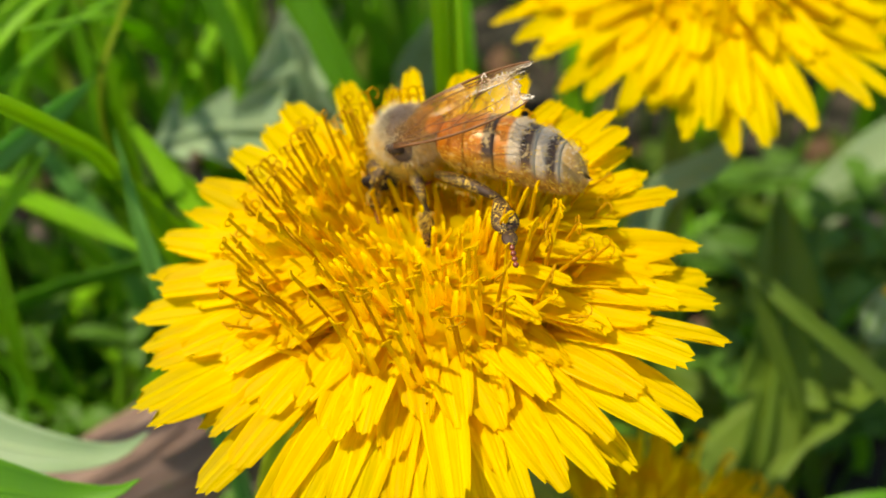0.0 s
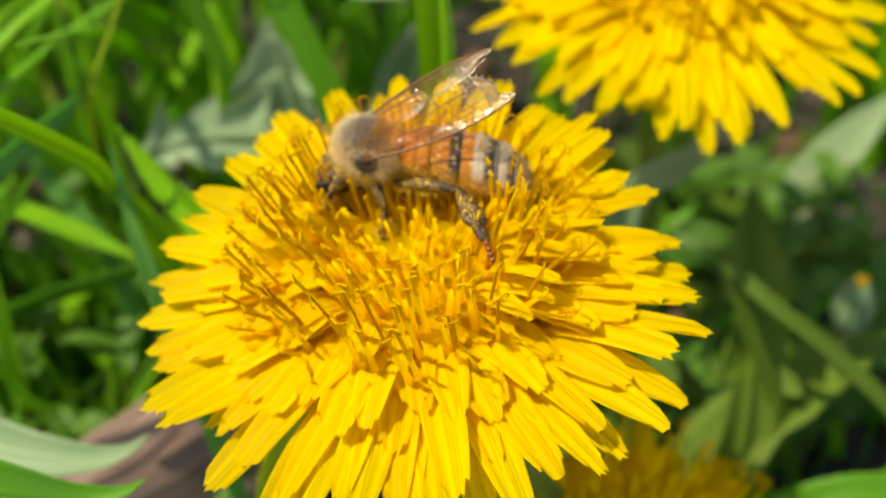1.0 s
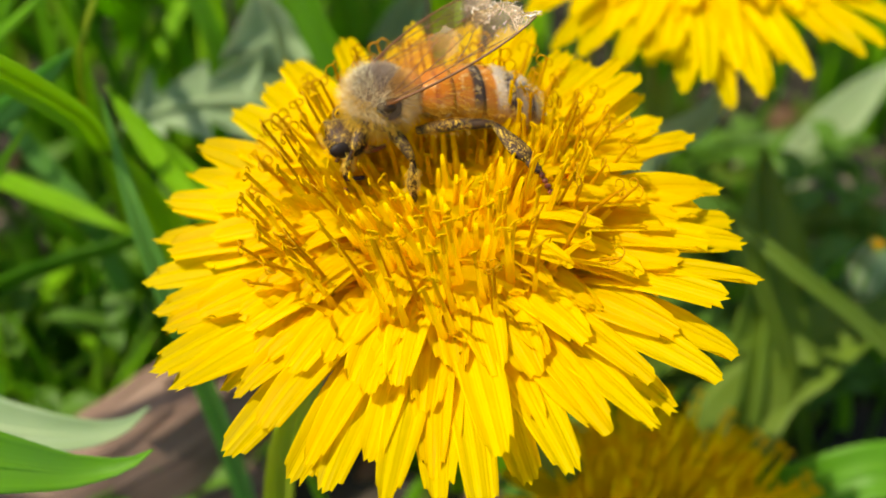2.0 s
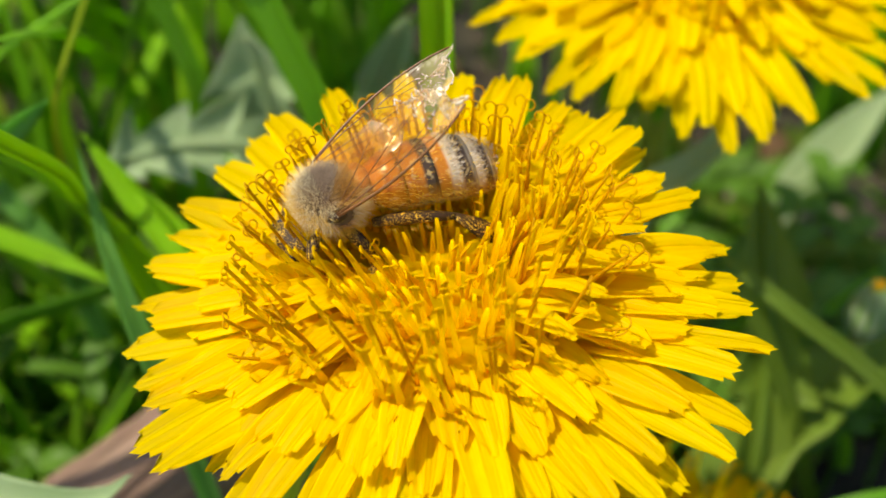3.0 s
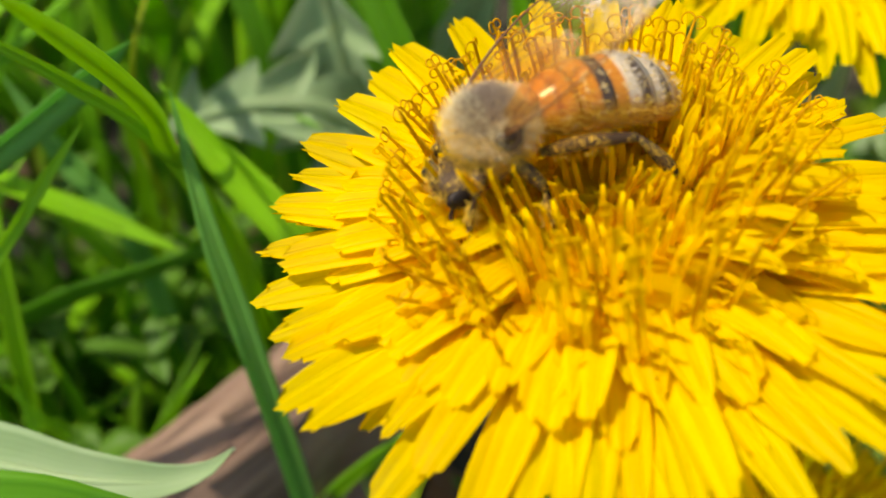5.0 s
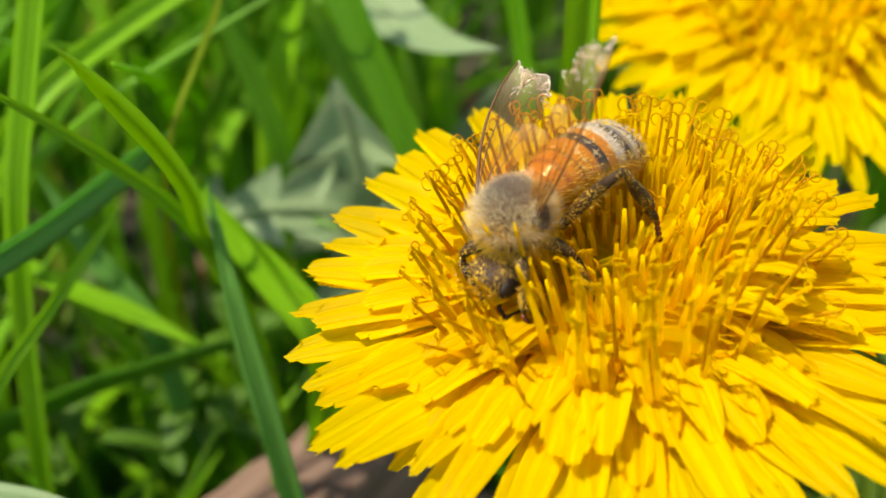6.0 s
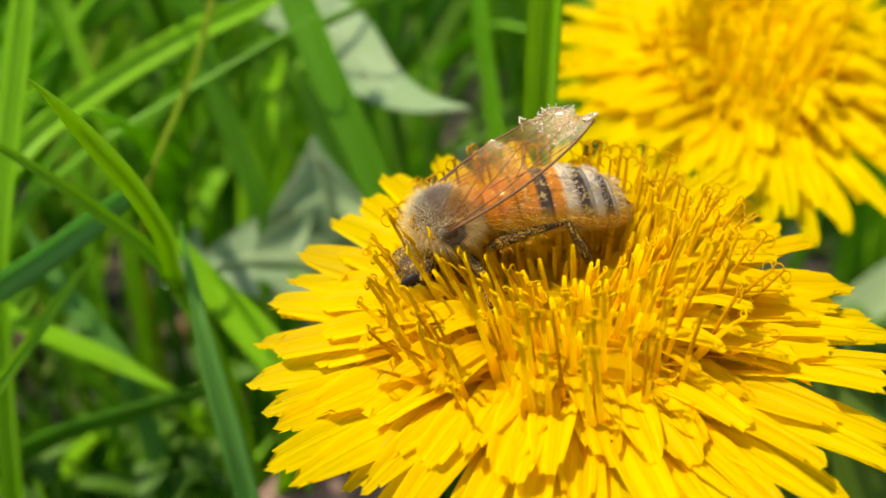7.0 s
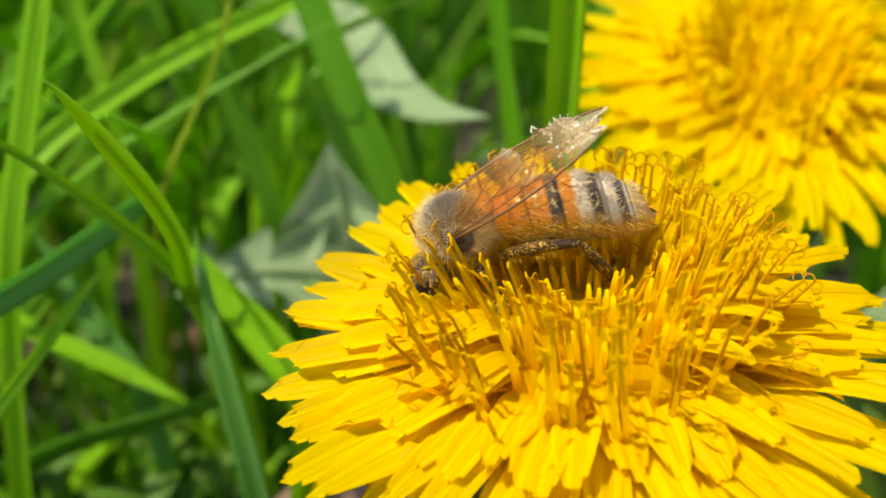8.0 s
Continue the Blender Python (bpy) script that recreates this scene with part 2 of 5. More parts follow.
WING = wing_material()
# torn membrane, coloured pale to carry the sun's glints on the wing tips
FRAY_GLINT = plain("frayed_glint_membrane", (0.66, 0.57, 0.43), 0.15, 3000, 0.3, 1.0)
VEIN = plain("wing_vein", (0.16, 0.065, 0.02), 0.4, 4000, 0.3)


# ---------------------------------------------------------------- mesh helpers
def mesh(name, verts, faces, mats, slots=None, uvs=None, smooth=True):
    """A mesh from vertices in metres, faces, one or more materials, the slot of each face and the uv of each vertex."""
    me = bpy.data.meshes.new(name)
    me.from_pydata([tuple(v) for v in verts], [], faces)
    for m in mats if isinstance(mats, (list, tuple)) else [mats]:
        me.materials.append(m)
    if slots:
        me.polygons.foreach_set("material_index", slots)
    if uvs is not None:
        layer = me.uv_layers.new(name="uv")
        idx = np.zeros(len(me.loops), dtype=int)
        me.loops.foreach_get("vertex_index", idx)
        layer.data.foreach_set("uv", np.asarray(uvs, float)[idx].ravel())
    if smooth:
        me.polygons.foreach_set("use_smooth", [True] * len(me.polygons))
    me.update()
    return me


def part(name, data, parent, m=None, label=""):
    ob = new(name, data)
    ob.parent = parent
    if m is not None:
        ob.matrix_basis = m
    return tagged(ob, label)


def thing(name, data=None, m=None, label="", category="", group="", kind=""):
    ob = new(name, data)
    if m is not None:
        ob.matrix_basis = m
    return tagged(ob, label, category, group, kind)


def bezier(p, t):
    a, b, c, d = p
    s = 1 - t
    return a * s**3 + b * 3 * s * s * t + c * 3 * s * t * t + d * t**3


def spline(points, n):
    """n + 1 points, evenly spread, along a smooth curve through the given ones."""
    pts = [Vector(p) for p in points]
    ext = [2 * pts[0] - pts[1], *pts, 2 * pts[-1] - pts[-2]]
    fine = []
    for k in range(len(pts) - 1):
        a, b, c, d = ext[k:k + 4]
        t1 = max(1e-6, (b - a).length ** 0.5)
        t2 = t1 + max(1e-6, (c - b).length ** 0.5)
        t3 = t2 + max(1e-6, (d - c).length ** 0.5)
        for i in range(24):
            t = t1 + (t2 - t1) * i / 24
            a1, a2, a3 = a.lerp(b, t / t1), b.lerp(c, (t - t1) / (t2 - t1)), c.lerp(d, (t - t2) / (t3 - t2))
            b1, b2 = a1.lerp(a2, t / t2), a2.lerp(a3, (t - t1) / (t3 - t1))
            fine.append(b1.lerp(b2, (t - t1) / (t2 - t1)))
    fine.append(pts[-1])
    run = [0.0]
    for p, q in zip(fine, fine[1:]):
        run.append(run[-1] + (q - p).length)
    out, k = [], 0
    for i in range(n + 1):
        want = run[-1] * i / n
        while k < len(fine) - 2 and run[k + 1] < want:
            k += 1
        out.append(fine[k].lerp(fine[k + 1], min(1, (want - run[k]) / max(1e-9, run[k + 1] - run[k]))))
    return out


def carried_axes(path, up=Vector((0, 0, 1)), back=False):
    """Along, side and normal at each point of a path, carried without twist."""
    out, side = [], None
    for i, p in enumerate(path) if not back else reversed(list(enumerate(path))):
        along = (path[min(i + 1, len(path) - 1)] - path[max(i - 1, 0)]).normalized()
        if side is None:
            side = along.cross(up)
            if side.length < 1e-4:
                side = along.cross(Vector((0, 1, 0)))
        side = (side - along * side.dot(along)).normalized()
        out.append((along, side, side.cross(along).normalized()))
    return out[::-1] if back else out


def tube(path, radii, sides=6, squash=1.0, up=Vector((0, 0, 1)), caps=True):
    """Vertices, faces and uvs of a tube along a path."""
    verts, faces, uvs = [], [], []
    for i, (p, (a, s, n)) in enumerate(zip(path, carried_axes(path, up))):
        r = radii[i] if isinstance(radii, (list, tuple)) else radii
        for k in range(sides):
            w = 2 * math.pi * k / sides
            verts.append(p + s * (r * math.cos(w)) + n * (r * squash * math.sin(w)))
            uvs.append((i / (len(path) - 1), k / sides))
    for i in range(len(path) - 1):
        for k in range(sides):
            a, b = i * sides + k, i * sides + (k + 1) % sides
            faces.append((a, b, b + sides, a + sides))
    if caps:
        faces.append(tuple(range(sides - 1, -1, -1)))
        faces.append(tuple(range((len(path) - 1) * sides, len(path) * sides)))
    return verts, faces, uvs


def ribbon(path, width, cols=5, fold=0.25, up=Vector((0, 0, 1)), twist=None, thick=0.00012, wave=0.0, back=False):
    """Vertices, faces and uvs of a leaf strip of some thickness: width is a function of 0..1, fold its channel depth."""
    rows = carried_axes(path, up, back)
    n = len(path) - 1
    verts, uvs, faces = [], [], []
    for layer in (0, 1):
        for i, (p, (a, s, nn)) in enumerate(zip(path, rows)):
            f = i / n
            w = width(f)
            if twist:
                q = Matrix.Rotation(twist(f), 3, a)
                s, nn = q @ s, q @ nn
            for k in range(cols):
                c = 2 * k / (cols - 1) - 1
                lift = fold * w * (c * c - 0.35) + wave * w * math.sin(f * 19 + c * 2.0) * abs(c)
                verts.append(p + s * (c * w / 2) + nn * (lift - layer * thick * (1.5 - abs(c))))
                uvs.append((f, (c + 1) / 2))
    size = (n + 1) * cols
    for i in range(n):
        for k in range(cols - 1):
            a = i * cols + k
            faces.append((a, a + 1, a + cols + 1, a + cols))
            b = a + size
            faces.append((b, b + cols, b + cols + 1, b + 1))
    for i in range(n):
        for k, flip in ((0, False), (cols - 1, True)):
            a = i * cols + k
            q = (a, a + cols, a + cols + size, a + size)
            faces.append(q[::-1] if flip else q)
    return verts, faces, uvs


def ball(rx, ry, rz, nu=14, nv=10, shape=None):
    """Vertices, faces and uvs of an ellipsoid with its poles on x; shape(point, u) may bend it."""
    verts, faces, uvs = [], [], []
    for i in range(nv + 1):
        a = math.pi * i / nv
        for k in range(nu):
            w = 2 * math.pi * k / nu
            v = Vector((rx * math.cos(a), ry * math.sin(a) * math.cos(w), rz * math.sin(a) * math.sin(w)))
            verts.append(shape(v, i / nv) if shape else v)
            uvs.append((i / nv, k / nu))
    for i in range(nv):
        for k in range(nu):
            a, b = i * nu + k, i * nu + (k + 1) % nu
            faces.append((a, a + nu, b + nu, b))
    return verts, faces, uvs


def join(*lots):
    """Several (verts, faces, uvs) as one."""
    verts, faces, uvs = [], [], []
    for v, f, u in lots:
        o = len(verts)
        verts += v
        faces += [tuple(i + o for i in q) for q in f]
        uvs += u
    return verts, faces, uvs


# ---------------------------------------------------------------- ground
def ground():
    rng = np.random.RandomState(5)
    n, size = 70, 0.45
    verts, faces = [], []
    for i in range(n + 1):
        for j in range(n + 1):
            x, y = (i / n - 0.5) * 2, (j / n - 0.5) * 2
            # cells widen outward, so that one sheet reaches the horizon
            px = math.copysign(size * abs(x) + 900 * max(0, abs(x) - 0.9) ** 3 * 100, x)
            py = math.copysign(size * abs(y) + 900 * max(0, abs(y) - 0.9) ** 3 * 100, y)
            near = max(0, 1 - math.hypot(px, py) / 0.6)
            z = near * 0.004 * noise.noise(Vector((px * 60, py * 60, 0))) + near * 0.003 * noise.noise(Vector((px * 200, py * 200, 3)))
            verts.append((px, py, z))
    for i in range(n):
        for j in range(n):
            a = i * (n + 1) + j
            faces.append((a, a + n + 1, a + n + 2, a + 1))
    thing("ground", mesh("ground", verts, faces, SOIL), None, "dark crumbly garden soil under the grass", "ground", kind="structure")


ground()


# ---------------------------------------------------------------- dandelions
def ligule(tip, height, width, base=(0.26, -0.50), rows=11, cols=9, curl=0.0, cup=0.16, seed=0):
    """One strap-shaped floret in the plane of its flower: it rises from the base and bends outward to its rounded, finely toothed tip (centimetres)."""
    rng = random.Random(seed)
    if tip > 0.95:
        rise = 0.10 * (1.95 - tip)
        p = [Vector((base[0], 0, base[1])), Vector((base[0] + 0.14 * tip, 0, height - 0.10 + rise)),
             Vector((0.58 * tip, 0, height + 0.05 + rise)), Vector((tip, 0, height))]
    else:
        p = [Vector((0.66 * tip, 0, -0.30)), Vector((0.76 * tip, 0, 0.10 * height)),
             Vector((0.80 * tip, 0, 0.70 * height)), Vector((tip, 0, height))]
    bend = rng.uniform(-0.08, 0.08)
    blunt = rng.uniform(0.46, 0.62) if rng.random() < 0.75 else rng.uniform(0.62, 0.74)
    verts, faces, uvs = [], [], []
    notch = [rng.uniform(0.2, 1.0) for _ in range(cols)]
    phase = rng.uniform(0, 6)
    for i in range(rows + 1):
        f = 1 - (1 - i / rows) ** 1.45
        for k in range(cols):
            c = 2 * k / (cols - 1) - 1
            late = max(0, (f - 0.78) / 0.22) ** 1.3
            g = f - late * ((0.085 - 0.07 * blunt) * abs(c) ** 2.0 + (0.030 * notch[k] if k % 2 else 0.006 * notch[k]) * (i == rows))
            q = bezier(p, g)
            d = (bezier(p, min(1, g + 0.02)) - bezier(p, max(0, g - 0.02))).normalized()
            nrm = Vector((-d.z, 0, d.x))
            w = width * (0.34 + 0.66 * math.sin(min(1, f / 0.70) * math.pi / 2)) * (1 - (1 - blunt) * max(0, (f - 0.66) / 0.34) ** 1.9)
            rib = (0.035 + 0.05 * f) * math.cos(c * math.pi * 2.6 + phase * 0.12)
            lift = width * (cup * (c * c) * (1.2 - f * 0.4) + rib * min(1, f * 2) + 0.05 * math.sin(f * 9 + phase) * c) + curl * f**4
            side = Vector((0, c * w / 2 + bend * f * f * tip * 0.5, 0))
            verts.append((q + nrm * lift + side) * CM)
            uvs.append((f, (c + 1) / 2))
    for i in range(rows):
        for k in range(cols - 1):
            a = i * cols + k
            faces.append((a, a + cols, a + cols + 1, a + 1))
    return verts, faces, uvs


def style(length, lean, curl, radius=0.016, seed=0, brown=0.45, arm_length=0.17, swell=1.8):
    """A floret's anther tube with its style split into two rolled-back stigma arms, upright from the origin (centimetres)."""
    rng = random.Random(seed)
    path = [Vector((lean * (i / 5) ** 1.7, 0, length * i / 5)) for i in range(6)]
    parts = [tube(path, [radius * k for k in (swell, swell, 0.5 * swell + 0.6, 1.05, 0.82, 0.70)], 6, caps=False)]
    slots = []
    for i in range(5):
        slots += [0 if (i + 0.5) / 5 < 1 - brown else 1] * 6
    end = path[-1]
    d0 = (path[-1] - path[-2]).normalized()
    for s in (-1, 1):
        way = Matrix.Rotation(rng.uniform(-0.5, 0.5), 3, "Z") @ Vector((0, s, 0))
        turn = curl * rng.uniform(0.75, 1.2)
        arm, p, ang = [end], end, 0.12
        steps = 9
        for i in range(steps):
            ang += turn / steps
            p = p + (d0 * math.cos(ang) + way * math.sin(ang)) * (arm_length * rng.uniform(0.85, 1.1) / steps)
            arm.append(p)
        parts.append(tube(arm, [min(0.0070, radius * 0.5) * (1 - 0.3 * i / steps) for i in range(steps + 1)], 4, up=way.cross(d0)))
        slots += [1] * (steps * 4 + 2)
    v, f, u = join(*parts)
    return [x * CM for x in v], f, slots, u


# outer florets: bearing in degrees and reach in centimetres
RIM = [(-176, 1.86), (-168, 1.80), (-162, 1.77), (-156, 1.92), (-146, 1.89), (-134, 1.89), (-120, 1.85), (-114, 1.84),
       (-102, 1.91), (-96, 1.83), (-87, 1.89), (-79, 1.76), (-72, 1.86), (-65, 1.78), (-57, 1.93), (-50, 1.84), (-43, 1.94),
       (-36, 1.92), (-25, 1.92), (-14, 1.80), (-6, 1.74), (2, 1.71), (13, 1.66), (21, 1.58), (29, 1.60), (36, 1.62),
       (43, 1.72), (51, 1.64), (57, 1.66), (64, 1.68), (73, 1.72), (82, 1.70), (92, 1.74), (101, 1.72), (109, 1.82),
       (117, 1.70), (124, 1.80), (130, 1.78), (140, 1.76), (151, 1.78), (160, 1.76), (167, 1.77), (175, 1.85)]


def rim_height(az):
    """The outer tips lie a little above the flower's plane at the back and level at the front."""
    return 0.06 + 0.06 * math.sin(radians(az)) - 0.03 * math.cos(radians(az))


def hollow(r, az):
    """Share of full height: the florets in the very middle are still short."""
    d = math.hypot(0.75 * r * math.cos(radians(az)), r * math.sin(radians(az)) - 0.10)
    return 0.84 + 0.16 * min(1, max(0, (d - 0.22) / 0.26))


def dandelion(name, label, root, head, seed, petals, styles, petal_mat, group, stem_bow=(0, 0), tubes=None):
    """A flower head with its stem: petals are rows of bearing, reach, height and width; styles rows of bearing, foot, tip reach and tip height."""
    rng = random.Random(seed)
    tubes = tubes or STYLE_GOLD
    base = Matrix.Translation(root)
    ob = thing(name, None, base, label, "flower", group)
    inv = base.inverted()
    h = inv @ head
    # stem
    top = h @ Vector((0, 0, -1.02 * CM))
    down = (h.to_3x3() @ Vector((0, 0, -1))).normalized()
    mid = top * 0.5 + Vector((stem_bow[0], stem_bow[1], 0)) * CM
    path = spline([Vector((0, 0, -0.004)), mid, top + down * 0.006, top], 14)
    part("stem", mesh("stem", *[x for x in tube(path, [0.0012 + 0.0004 * i / 14 for i in range(15)], 10)][:2], STEM,
                      uvs=tube(path, 0.001, 10)[2]), ob, None, "smooth hollow green stem")
    # green cup and its bracts
    prof = [(0.10, -1.02), (0.30, -0.98), (0.42, -0.80), (0.43, -0.55), (0.36, -0.36), (0.20, -0.30), (0.0, -0.28)]
    verts, faces, uvs = [], [], []
    for i, (r, z) in enumerate(prof):
        for k in range(18):
            w = 2 * math.pi * k / 18
            verts.append(Vector((r * math.cos(w), r * math.sin(w), z)) * CM)
            uvs.append((i / 6, k / 18))
    for i in range(6):
        for k in range(18):
            a, b = i * 18 + k, i * 18 + (k + 1) % 18
            faces.append((a, b, b + 18, a + 18))
    part("flower_cup", mesh("flower_cup", verts, faces, LEAF_DEEP, uvs=uvs), ob, h, "dark green cup under the florets")
    # packed unopened florets in the middle
    verts, faces, uvs = [], [], []
    dome = [(0.95, -0.14), (0.82, 0.08), (0.66, 0.27), (0.44, 0.30), (0.20, 0.28), (0.0, 0.27)]
    for i, (r, z) in enumerate(dome):
        for k in range(40):
            w = 2 * math.pi * k / 40
            rr = r * (1 + 0.05 * math.sin(k * 5.1 + i))
            verts.append(Vector((rr * math.cos(w), rr * math.sin(w), z + 0.05 * math.sin(k * 2.6 + i * 3.7))) * CM)
            uvs.append((i / 5, k / 40))
    for i in range(5):
        for k in range(40):
            a, b = i * 40 + k, i * 40 + (k + 1) % 40
            faces.append((a, b, b + 40, a + 40))
    part("floret_bed", mesh("floret_bed", verts, faces, tubes, uvs=uvs), ob, h, "orange-yellow bed of packed unopened florets")
    bract_data = []
    for s in range(4):
        pts = [Vector((0.42, 0, -0.90)), Vector((0.50, 0, -0.72)), Vector((0.62 + 0.05 * s, 0, -0.85 - 0.08 * s)), Vector((0.68, 0, -1.15 - 0.1 * s))]
        path = [bezier(pts, i / 8) * CM for i in range(9)]
        v, f, u = ribbon(path, lambda q: 0.0021 * (1 - q**2.2) + 0.0002, 4, 0.2)
        bract_data.append(mesh("bract", v, f, LEAF_GREEN, uvs=u))
    for k in range(14):
        part("bract", bract_data[k % 4], ob, h @ pose(0, 0, 0, 0, 0, k * 360 / 14 + rng.uniform(-6, 6)))
    # strap florets
    kinds = {}
    for az, reach, z, width in petals:
        key = (round(reach * 5), round(z * 10), round(width * 25), rng.randrange(3))
        if key not in kinds:
            t, hh, w = key[0] / 5, key[1] / 10, key[2] / 25
            v, f, u = ligule(t, hh, w, curl=rng.uniform(-0.07, 0.05), seed=rng.random(), base=(0.30, -0.46), cup=rng.uniform(0.04, 0.17))
            kinds[key] = mesh("floret", v, f, petal_mat, uvs=u)
        s = reach / (key[0] / 5)
        m = h @ pose(0, 0, (z - key[1] / 10) * CM * 0.8, rng.uniform(-11, 11), rng.uniform(-2.5, 2.5), az) @ Matrix.Diagonal((s, s * rng.uniform(0.92, 1.08), 1, 1))
        part("floret", kinds[key], ob, m)
    # young florets still rolled up into upright tubes
    rolls = []
    for q in range(5):
        high, wide, lean = 0.44 + 0.05 * q, rng.uniform(0.016, 0.023), rng.uniform(0.0, 0.06)
        path = [Vector((lean * (i / 6) ** 2, 0, high * i / 6)) * CM for i in range(7)]
        v, f, u = tube(path, [wide * k * CM for k in (1.0, 1.0, 1.0, 0.98, 0.95, 0.85, 0.55)], 7)
        rolls.append(mesh("rolled_floret", v, f, tubes, uvs=u))
    for ring, count in ((0.10, 7), (0.20, 14), (0.30, 20), (0.40, 27), (0.50, 24)):
        for k in range(count):
            az = k * 360 / count + rng.uniform(-6, 6)
            r = ring + rng.uniform(-0.05, 0.05)
            m = h @ pose(0, 0, 0, 0, 0, az) @ pose(r * CM, 0, (0.06 - 0.10 * ring) * CM, rng.uniform(-5, 5), 18 * ring + rng.uniform(-5, 5), rng.uniform(-40, 40))
            part("rolled_floret", rolls[rng.randrange(5)], ob, m @ Matrix.Diagonal((1, 1, hollow(r, az), 1)))
    # styles
    data = {}
    for az, foot, reach, z0, z1, tone in styles:
        z1 *= hollow(0.5 * foot + 0.5 * reach, az) * (1 + 0.10 * max(0, -math.cos(radians(az))))
        dr, dz = reach - foot, z1 - z0
        long = math.hypot(dr, dz)
        key = (round(long * 8), rng.randrange(5), tone)
        if key not in data:
            v, f, sl, u = style(key[0] / 8 - 0.10, 0.10 * rng.uniform(0.2, 1.2), rng.uniform(4.0, 5.8) if tone else rng.uniform(4.6, 6.8), seed=rng.random(),
                                brown=rng.uniform(0.38, 0.6) if tone else rng.uniform(0.12, 0.34), swell=1.3 if tone else 1.7, radius=rng.uniform(0.0105, 0.0130) if tone else rng.uniform(0.0140, 0.0175), arm_length=rng.uniform(0.12, 0.17) if tone else rng.uniform(0.07, 0.12))
            data[key] = mesh("style", v, f, [tubes, STYLE_BROWN if tone == 1 else STYLE_POLLEN], sl, u)
        m = h @ pose(0, 0, 0, 0, 0, az) @ pose(foot * CM, rng.uniform(-0.03, 0.03) * CM, z0 * CM) @ pose(0, 0, 0, rng.uniform(-4, 4), math.degrees(math.atan2(dr, dz)), 0)
        m = m @ pose(0, 0, 0, 0, 0, rng.uniform(-35, 35))
        s = long / (key[0] / 8)
        part("style", data[key], ob, m @ Matrix.Diagonal((1, 1, s, 1)))
    return ob


def petals_full(rng, rim=RIM):
    def share(az):
        gap = lambda row: abs((row[0] - az + 180) % 360 - 180)
        return sum(r for _, r in sorted(rim, key=gap)[:3]) / 3 / 1.85

    rows = [(az, r, rim_height(az), 0.250 + rng.uniform(-0.025, 0.025)) for az, r in rim]
    for count, reach, z, width, jit in ((34, 1.66, 0.10, 0.25, 0.06), (46, 1.46, 0.16, 0.24, 0.07), (42, 1.22, 0.24, 0.21, 0.08),
                                         (40, 1.04, 0.38, 0.155, 0.08), (44, 0.90, 0.48, 0.12, 0.07), (40, 0.76, 0.54, 0.10, 0.06), (34, 0.62, 0.56, 0.08, 0.06)):
        for k in range(count):
            az = k * 360 / count + rng.uniform(-3, 3)
            front = min(1, max(0, -math.sin(radians(az)) - 0.30) / 0.45)
            back = max(0, math.sin(radians(az)) - 0.2)
            drop = 0.11 if reach > 0.95 else 0.34
            rows.append((az, reach * share(az % 360) * (1 - 0.08 * back) * (1 - 0.14 * front * (0.95 < reach < 1.5)) * rng.uniform(1 - jit, 1 + jit), z - 0.12 * back * (reach > 1) - drop * front * (reach < 1.3) + rng.uniform(-0.05, 0.06) + 0.5 * rim_height(az) - 0.03, width * rng.uniform(0.82, 1.15)))
    return rows


def styles_full(rng):
    rows = []
    for count, reach, foot, z1, jit in ((22, 1.20, 0.94, 0.54, 0.06), (26, 1.04, 0.80, 0.64, 0.06), (42, 0.90, 0.70, 0.74, 0.07), (44, 0.76, 0.62, 0.80, 0.07),
                                         (40, 0.62, 0.53, 0.80, 0.06), (30, 0.47, 0.42, 0.72, 0.06), (20, 0.31, 0.29, 0.64, 0.05), (8, 0.16, 0.14, 0.60, 0.05)):
        for k in range(count):
            az = k * 360 / count + rng.uniform(-7, 7)
            s = math.sin(radians(az))
            if s < -0.55 and reach > 0.95 and rng.random() < 0.30 - 2 * s - 1.0:
                continue
            if s < -0.1 and 0.7 < reach < 0.95 and abs(math.cos(radians(az))) > 0.55 and rng.random() < 0.45:
                continue
            low = 0.15 if reach > 0.95 else -0.05
            foot_in = reach + 0.02 - 0.20 * abs(math.cos(radians(az))) if reach < 0.95 and s < 0 else foot
            tone = 1 if rng.random() < (0.90 if reach > 0.95 else (0.75 if s > 0.1 else 0.26) if reach > 0.7 else (0.4 if s > 0.1 else 0.10) if reach > 0.5 else 0.02) else 0
            rows.append((az, foot_in, reach + rng.uniform(-jit, jit), low, z1 + rng.uniform(-0.12, 0.07) + (0.10 if s < -0.2 and reach < 0.95 else 0.02), tone))
    # a tuft of taller ones where the bee feeds
    for k in range(11):
        rows.append((-176 + 4.2 * k, 0.84, rng.uniform(0.90, 1.06), -0.05, rng.uniform(0.62, 0.78), 0))
    return rows


HEAD = Matrix.Translation((0, 0, 0.06)) @ Matrix(((0.98499, 0.0, -0.17263, 0), (-0.01923, 0.99380, -0.10973, 0), (0.17156, 0.11140, 0.97885, 0), (0, 0, 0, 1)))
rng = random.Random(11)
dandelion("dandelion", "open yellow dandelion head with curled brown stigmas and a visiting bee", (0.0200, 0.0105, 0), HEAD, 11,
          petals_full(rng), styles_full(rng), YELLOW, "dandelions", (0.1, 0.0))
rng = random.Random(23)
back_head = Matrix.Translation((0.0235, 0.0385, 0.0590)) @ pose(0, 0, 0, 13, -3, 0)
back_rim = [(k * 8.6 + rng.uniform(-2.5, 2.5), rng.uniform(1.78, 2.02)) for k in range(42)]
